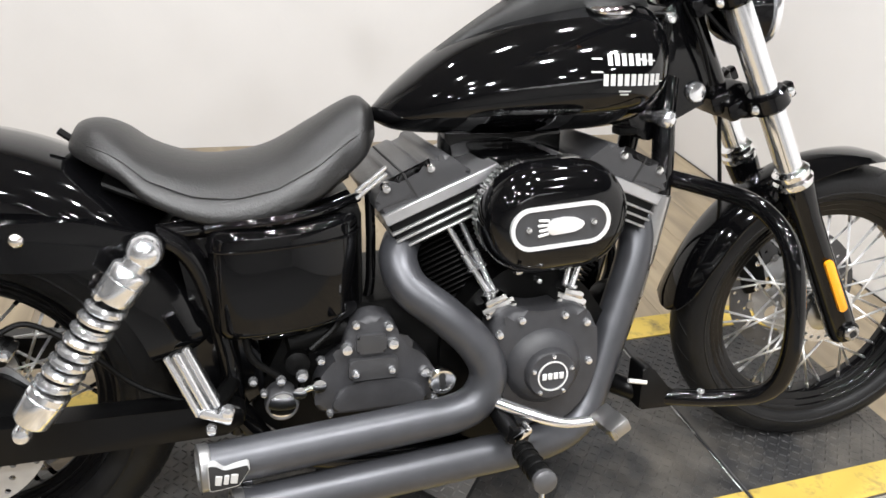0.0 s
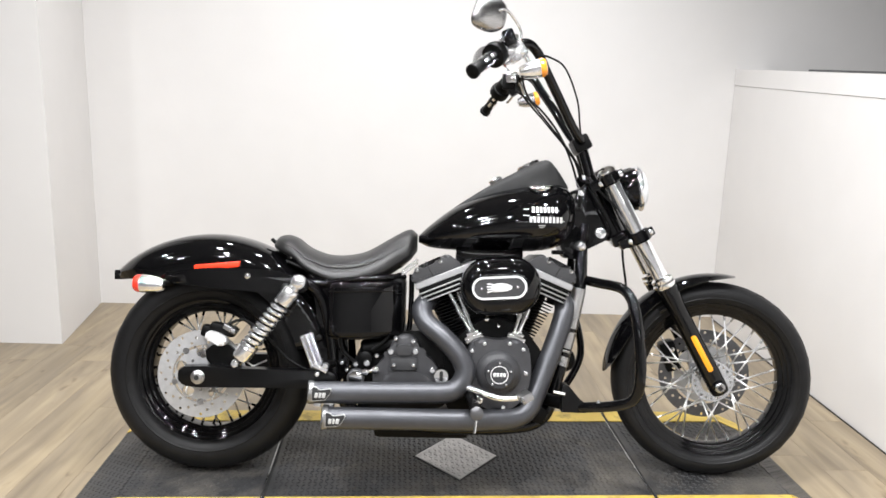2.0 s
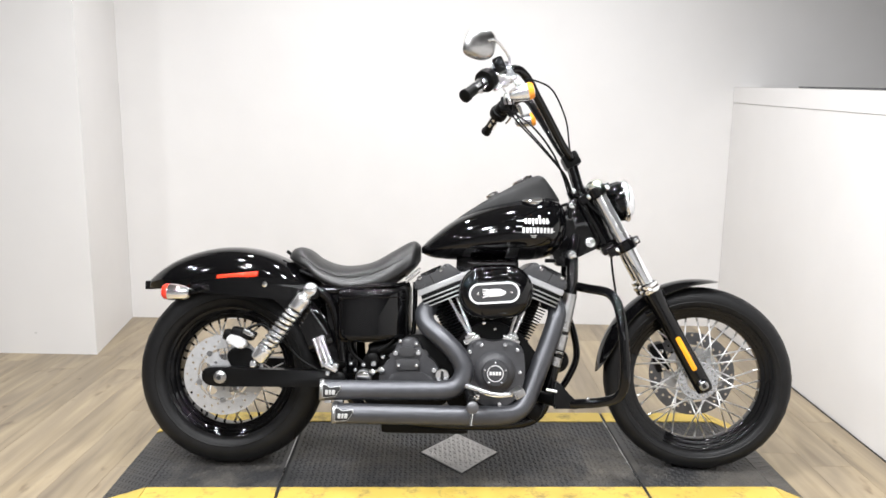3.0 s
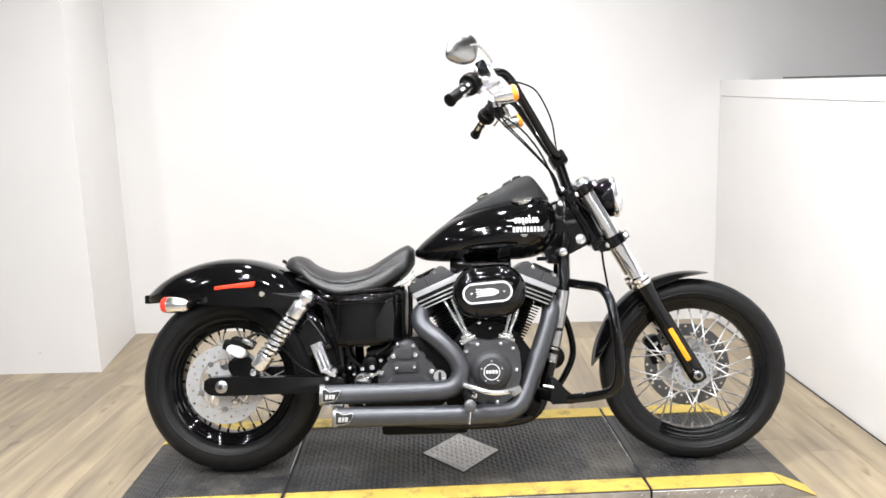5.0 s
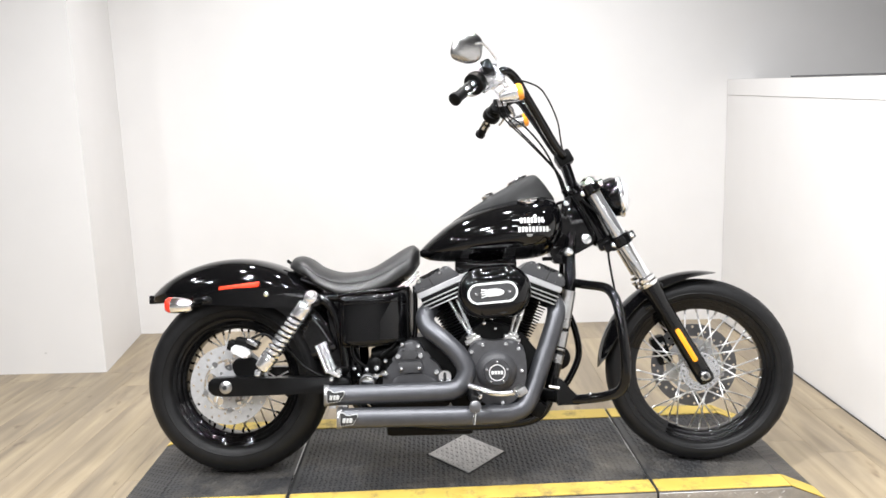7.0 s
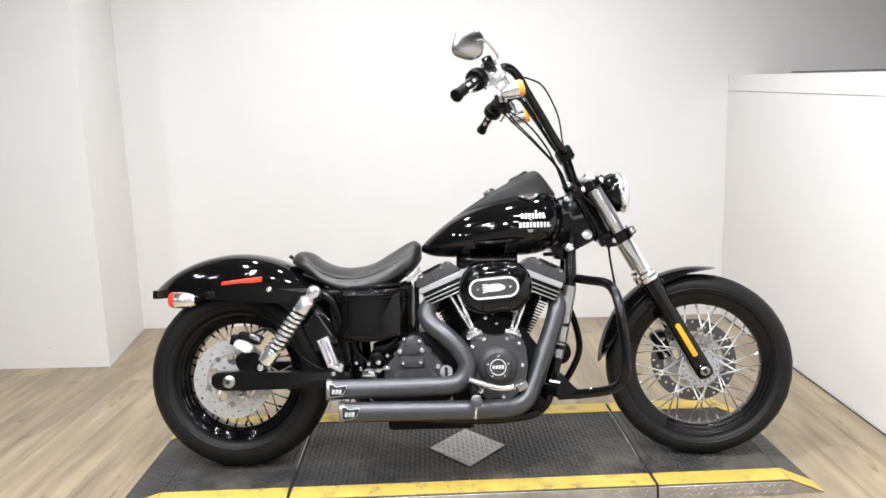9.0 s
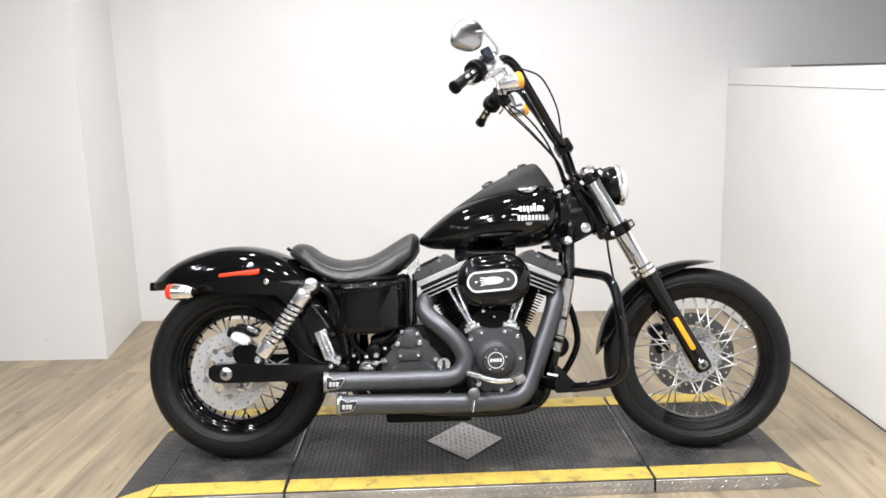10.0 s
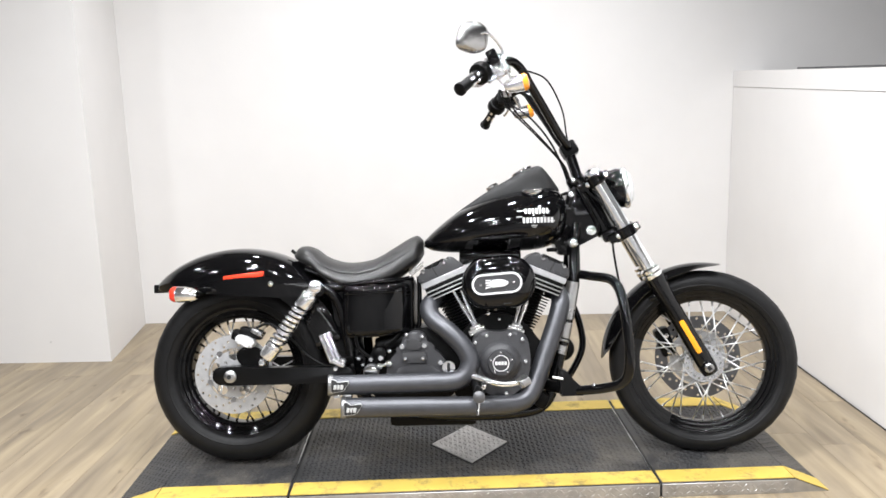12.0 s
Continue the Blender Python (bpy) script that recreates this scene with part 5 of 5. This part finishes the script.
lamp_c = V(1.354, 0, 0.926)
lamp_d = V(0.985, 0, 0.13)
head_lamp = steered("headlamp", lathe([(0.004, -0.082), (0.030, -0.076), (0.050, -0.058), (0.063, -0.034), (0.069, -0.008), (0.070, 0.010)], lamp_c, lamp_d, 40), GLOSS, None, "round gloss black headlamp")
part("trim_ring", lathe([(0.070, 0.006), (0.0745, 0.010), (0.0750, 0.018), (0.071, 0.024), (0.066, 0.022), (0.066, 0.008)], lamp_c, lamp_d, 44, close=True), SOFTCHROME, head_lamp, "chrome trim ring")
part("lens", lathe([(0.067, 0.014), (0.063, 0.025), (0.050, 0.036), (0.028, 0.043), (0.001, 0.045)], lamp_c, lamp_d, 40), LENS, head_lamp, "clear glass lens")
part("reflector_bowl", lathe([(0.066, 0.010), (0.050, -0.015), (0.020, -0.035), (0.001, -0.038)], lamp_c, lamp_d, 36), SOFTCHROME, head_lamp, "bright reflector bowl")
part("lamp_mount", join(rod(lamp_c + V(-0.01, 0, 0.060), FW + AXIS * 0.74 - FWD * 0.0, 0.012), block(1.285, 0, 0.945, 0.06, 0.05, 0.04, 0.008)), GLOSS, head_lamp)

# handlebar: risers, clamp and the tall bar
bar = steered("handlebar", tube([(1.176, 0, 1.070), (1.176, -0.040, 1.070), (1.170, -0.068, 1.078), (1.142, -0.095, 1.115), (1.096, -0.140, 1.195), (1.052, -0.194, 1.268), (1.022, -0.234, 1.318), (0.990, -0.274, 1.337), (0.945, -0.310, 1.320), (0.900, -0.344, 1.292), (0.846, -0.428, 1.232)], 0.0148, n=18, k=7), GLOSS, None, "tall black ape-hanger handlebar")
part("far_bar", tube([(1.176, 0, 1.070), (1.176, 0.040, 1.070), (1.170, 0.068, 1.078), (1.142, 0.095, 1.115), (1.096, 0.140, 1.195), (1.052, 0.194, 1.268), (1.022, 0.234, 1.318), (0.990, 0.274, 1.337), (0.945, 0.310, 1.320), (0.900, 0.344, 1.292), (0.846, 0.428, 1.232)], 0.0148, n=18, k=7), GLOSS, bar, "tall black ape-hanger handlebar")
part("riser", join(*[tube([V(1.205, s * 0.045, 0.965), V(1.195, s * 0.045, 1.0), V(1.178, s * 0.045, 1.055)], 0.017, n=18) for s in (-1, 1)]), GLOSS, bar, "black riser posts")
part("riser_clamp", moved(block(0, 0, 0, 0.058, 0.135, 0.050, 0.010), Matrix.Translation((1.176, 0, 1.068)) @ Matrix.Rotation(-RAKE, 4, "Y")), MATT, bar, "black riser clamp")
for side in (-1, 1):
    e, i = V(0.846, side * 0.428, 1.232), V(0.900, side * 0.344, 1.292)
    d = (e - i).normalized()
    grip = steered("grip", join(rod(i, e + d * 0.006, 0.0165, 0.0175, n=22, bevel=0.004)), MATT, None, "black grip with long chrome windows")
    turn = d.to_track_quat("Z", "Y").to_matrix().to_4x4()
    for h in (0.030, 0.066):
        for q in range(5):
            a = 2 * math.pi * q / 5 + 0.5
            part("grip_window", moved(block(0.0165, 0, 0, 0.0045, 0.0115, 0.026, 0.0018), Matrix.Translation(i + d * h) @ turn @ Matrix.Rotation(a, 4, "Z")), SOFTCHROME, grip, "long chrome window in the grip")
    part("grip_end", lathe([(0.0175, 0.0), (0.021, 0.002), (0.021, 0.012), (0.015, 0.016), (0.001, 0.017)], e, d, 22), MATT, grip)
    hs = steered("switch_housing", join(rod(i - d * 0.055, i + d * 0.002, 0.026, 0.029, n=24, bevel=0.006), moved(block(0, 0, 0, 0.05, 0.045, 0.060, 0.010), Matrix.Translation(i - d * 0.045 + V(0.012, 0, 0.006)))), CHROME if side < 0 else MATT, None, "switch housing on the bar")
    part("flange", lathe([(0.024, -0.030), (0.034, -0.026), (0.037, -0.010), (0.035, 0.004), (0.020, 0.008)], i + d * 0.012, d, 26), MATT, hs)
    part("master_cylinder", moved(block(0, 0, 0, 0.036, 0.042, 0.050, 0.010), Matrix.Translation(i - d * 0.045 + V(0.018, side * 0.040, 0.020)) @ Matrix.Rotation(radians(-25), 4, "Y")), GLOSS if side < 0 else MATT, bar, "black master cylinder")
    part("bar_clamp", join(moved(block(0, 0, 0, 0.045, 0.046, 0.050, 0.010), Matrix.Translation(i - d * 0.085 + V(0.004, 0, 0.0))), lathe([(0.007, 0), (0.007, 0.008), (0.003, 0.01)], i - d * 0.085 + V(0.0, side * 0.024, 0.01), (0, side, 0), 12)), CHROME, bar, "chrome bar clamp")
    part("control_body", moved(join(block(0, 0, 0, 0.062, 0.040, 0.046, 0.012), block(-0.012, side * 0.016, 0.014, 0.026, 0.024, 0.030, 0.006), rod((0.016, -0.022, -0.010), (0.016, 0.022, -0.010), 0.010, n=14, bevel=0.003)), Matrix.Translation((0.958, side * 0.322, 1.302)) @ Matrix.Rotation(radians(-35), 4, "Y")), SOFTCHROME if side < 0 else SATIN, bar, "control body on the bar")
    part("lever_pivot", moved(block(0, 0, 0, 0.026, 0.03, 0.028, 0.006), Matrix.Translation(i - d * 0.068 + V(0.026, side * 0.012, -0.002))), MATT, bar, "black lever pivot")
    part("housing_joint", lathe([(0.0272, -0.0015), (0.0278, -0.0015), (0.0278, 0.0015), (0.0272, 0.0015)], i - d * 0.022, d, 24), SEAM, hs)
    part("lever", tube([i - d * 0.065 + V(0.030, 0, 0.004), i - d * 0.02 + V(0.050, 0, -0.008), i + d * 0.02 + V(0.052, 0, -0.012), i + d * 0.045 + V(0.048, 0, -0.014)], [0.006, 0.005, 0.0045, 0.005], n=10), SOFTCHROME, bar, "chrome lever")
    # turn signal under the clamp
    c = V(1.010, side * 0.312, 1.256)
    sig = steered("turn_signal", lathe([(0.003, -0.046), (0.014, -0.041), (0.022, -0.024), (0.026, 0.0), (0.0275, 0.020)], c, (0.97, 0, 0.22), 28), SOFTCHROME, None, "chrome bullet turn signal with amber lens")
    part("lens", lathe([(0.0275, 0.020), (0.0275, 0.028), (0.022, 0.037), (0.001, 0.041)], c, (0.97, 0, 0.22), 28), AMBERLENS, sig, "amber lens")
    part("stem", tube([c + V(-0.010, 0, 0.0), c + V(-0.020, -side * 0.008, 0.030), V(0.972, side * 0.292, 1.318)], 0.007, n=10), CHROME, sig)
# mirrors
def mirror(m0, c, turn, tip):
    outline = rounded([V(-0.060, -0.034), V(-0.044, 0.042), V(0.020, 0.054), V(0.058, 0.034), V(0.060, -0.030), V(0.010, -0.048)], 0.030, 6)
    rings = [[V(h, p.x * s, p.y * s) for p in outline] for s, h in ((0.90, -0.006), (1.0, -0.003), (1.0, 0.002), (0.94, 0.010), (0.80, 0.016), (0.52, 0.020), (0.20, 0.022))]
    head = steered("mirror", moved(skin(rings), Matrix.Translation(c) @ Matrix.Rotation(radians(turn), 4, "Z") @ Matrix.Rotation(radians(tip), 4, "Y")), STEEL, None, "chrome teardrop mirror", 60)
    part("stem", tube([m0, m0 + V(-0.006, 0, 0.030), c + V(0.050, 0, 0.012), c + V(0.012, 0.0, 0.006)], 0.0037, n=10), SOFTCHROME, head, "thin chrome stem")


mirror(V(0.972, -0.372, 1.330), V(0.880, -0.423, 1.382), -48, 14)
mirror(V(0.950, 0.345, 1.322), V(0.826, 0.425, 1.430), 40, 14)

# cables
for pts, r in (([(0.920, -0.315, 1.215), (0.945, -0.28, 1.166), (1.042, -0.17, 1.095), (1.133, -0.10, 1.011), (1.168, -0.06, 0.945)], 0.0028),
               ([(0.936, -0.310, 1.220), (0.965, -0.27, 1.160), (1.055, -0.16, 1.092), (1.142, -0.09, 1.008), (1.176, -0.055, 0.94)], 0.0026),
               ([(0.985, -0.280, 1.285), (1.028, -0.250, 1.286), (1.086, -0.19, 1.270), (1.141, -0.11, 1.192), (1.158, -0.08, 1.110), (1.178, -0.055, 1.015), (1.190, -0.055, 0.950)], 0.0030),
               ([(0.990, 0.260, 1.300), (1.060, 0.16, 1.22), (1.120, 0.09, 1.12), (1.160, 0.06, 1.02), (1.185, 0.05, 0.93)], 0.0038),
               ([(1.195, -0.058, 0.955), (1.235, -0.085, 0.900), (1.290, -0.11, 0.845), (1.330, -0.118, 0.800), (1.345, -0.110, 0.755), (1.325, -0.070, 0.735), (1.295, -0.03, 0.760)], 0.0042),
               ([(1.195, -0.050, 0.93), (1.230, -0.065, 0.86), (1.262, -0.06, 0.79)], 0.0036),
               ([(1.318, -0.015, 0.770), (1.322, -0.018, 0.70), (1.333, -0.02, 0.62), (1.352, -0.01, 0.52), (1.362, 0.03, 0.47)], 0.0040)):
    part("cable", tube(pts, r, n=8, k=6), MATT, bike, "thin black control cable")
# front brake, on the far side
fcal = steered("brake_caliper", join(moved(block(0, 0, 0, 0.055, 0.06, 0.105, 0.014), Matrix.Translation(FW + V(-0.112, 0.085, 0.055)) @ Matrix.Rotation(radians(-20), 4, "Y"))), MATT, None, "black front brake caliper")
for q in range(2):
    part("caliper_bolt", lathe([(0.008, 0), (0.008, 0.006), (0.003, 0.009)], FW + V(-0.10 - 0.01 * q, 0.055, 0.02 + 0.06 * q), (0, -1, 0), 12), CHROME, fcal)

# ---- floor planks
PLANK_W, PLANK_L = 0.158, 1.22
def plank_mesh(length):
    bm = block(0, 0, 0, PLANK_W - 0.0008, length - 0.0008, 0.008, 0.0004, seg=1)
    me = bpy.data.meshes.new("plank")
    bm.to_mesh(me)
    bm.free()
    me.materials.append(WOOD)
    return me


lengths = {n: plank_mesh(n * PLANK_L / 12) for n in range(1, 13)}
FRONT, BACK = -1.70, 1.995
for i in range(38):
    x = -3.2 + i * PLANK_W
    y, n = FRONT, random.randint(1, 12)
    while y < BACK - 0.02:
        size = n * PLANK_L / 12
        p = new("plank", lengths[n])
        p.parent = slab
        p.location = (x, y + size / 2, FLOOR_Z - 0.004)
        y, n = y + size, 12
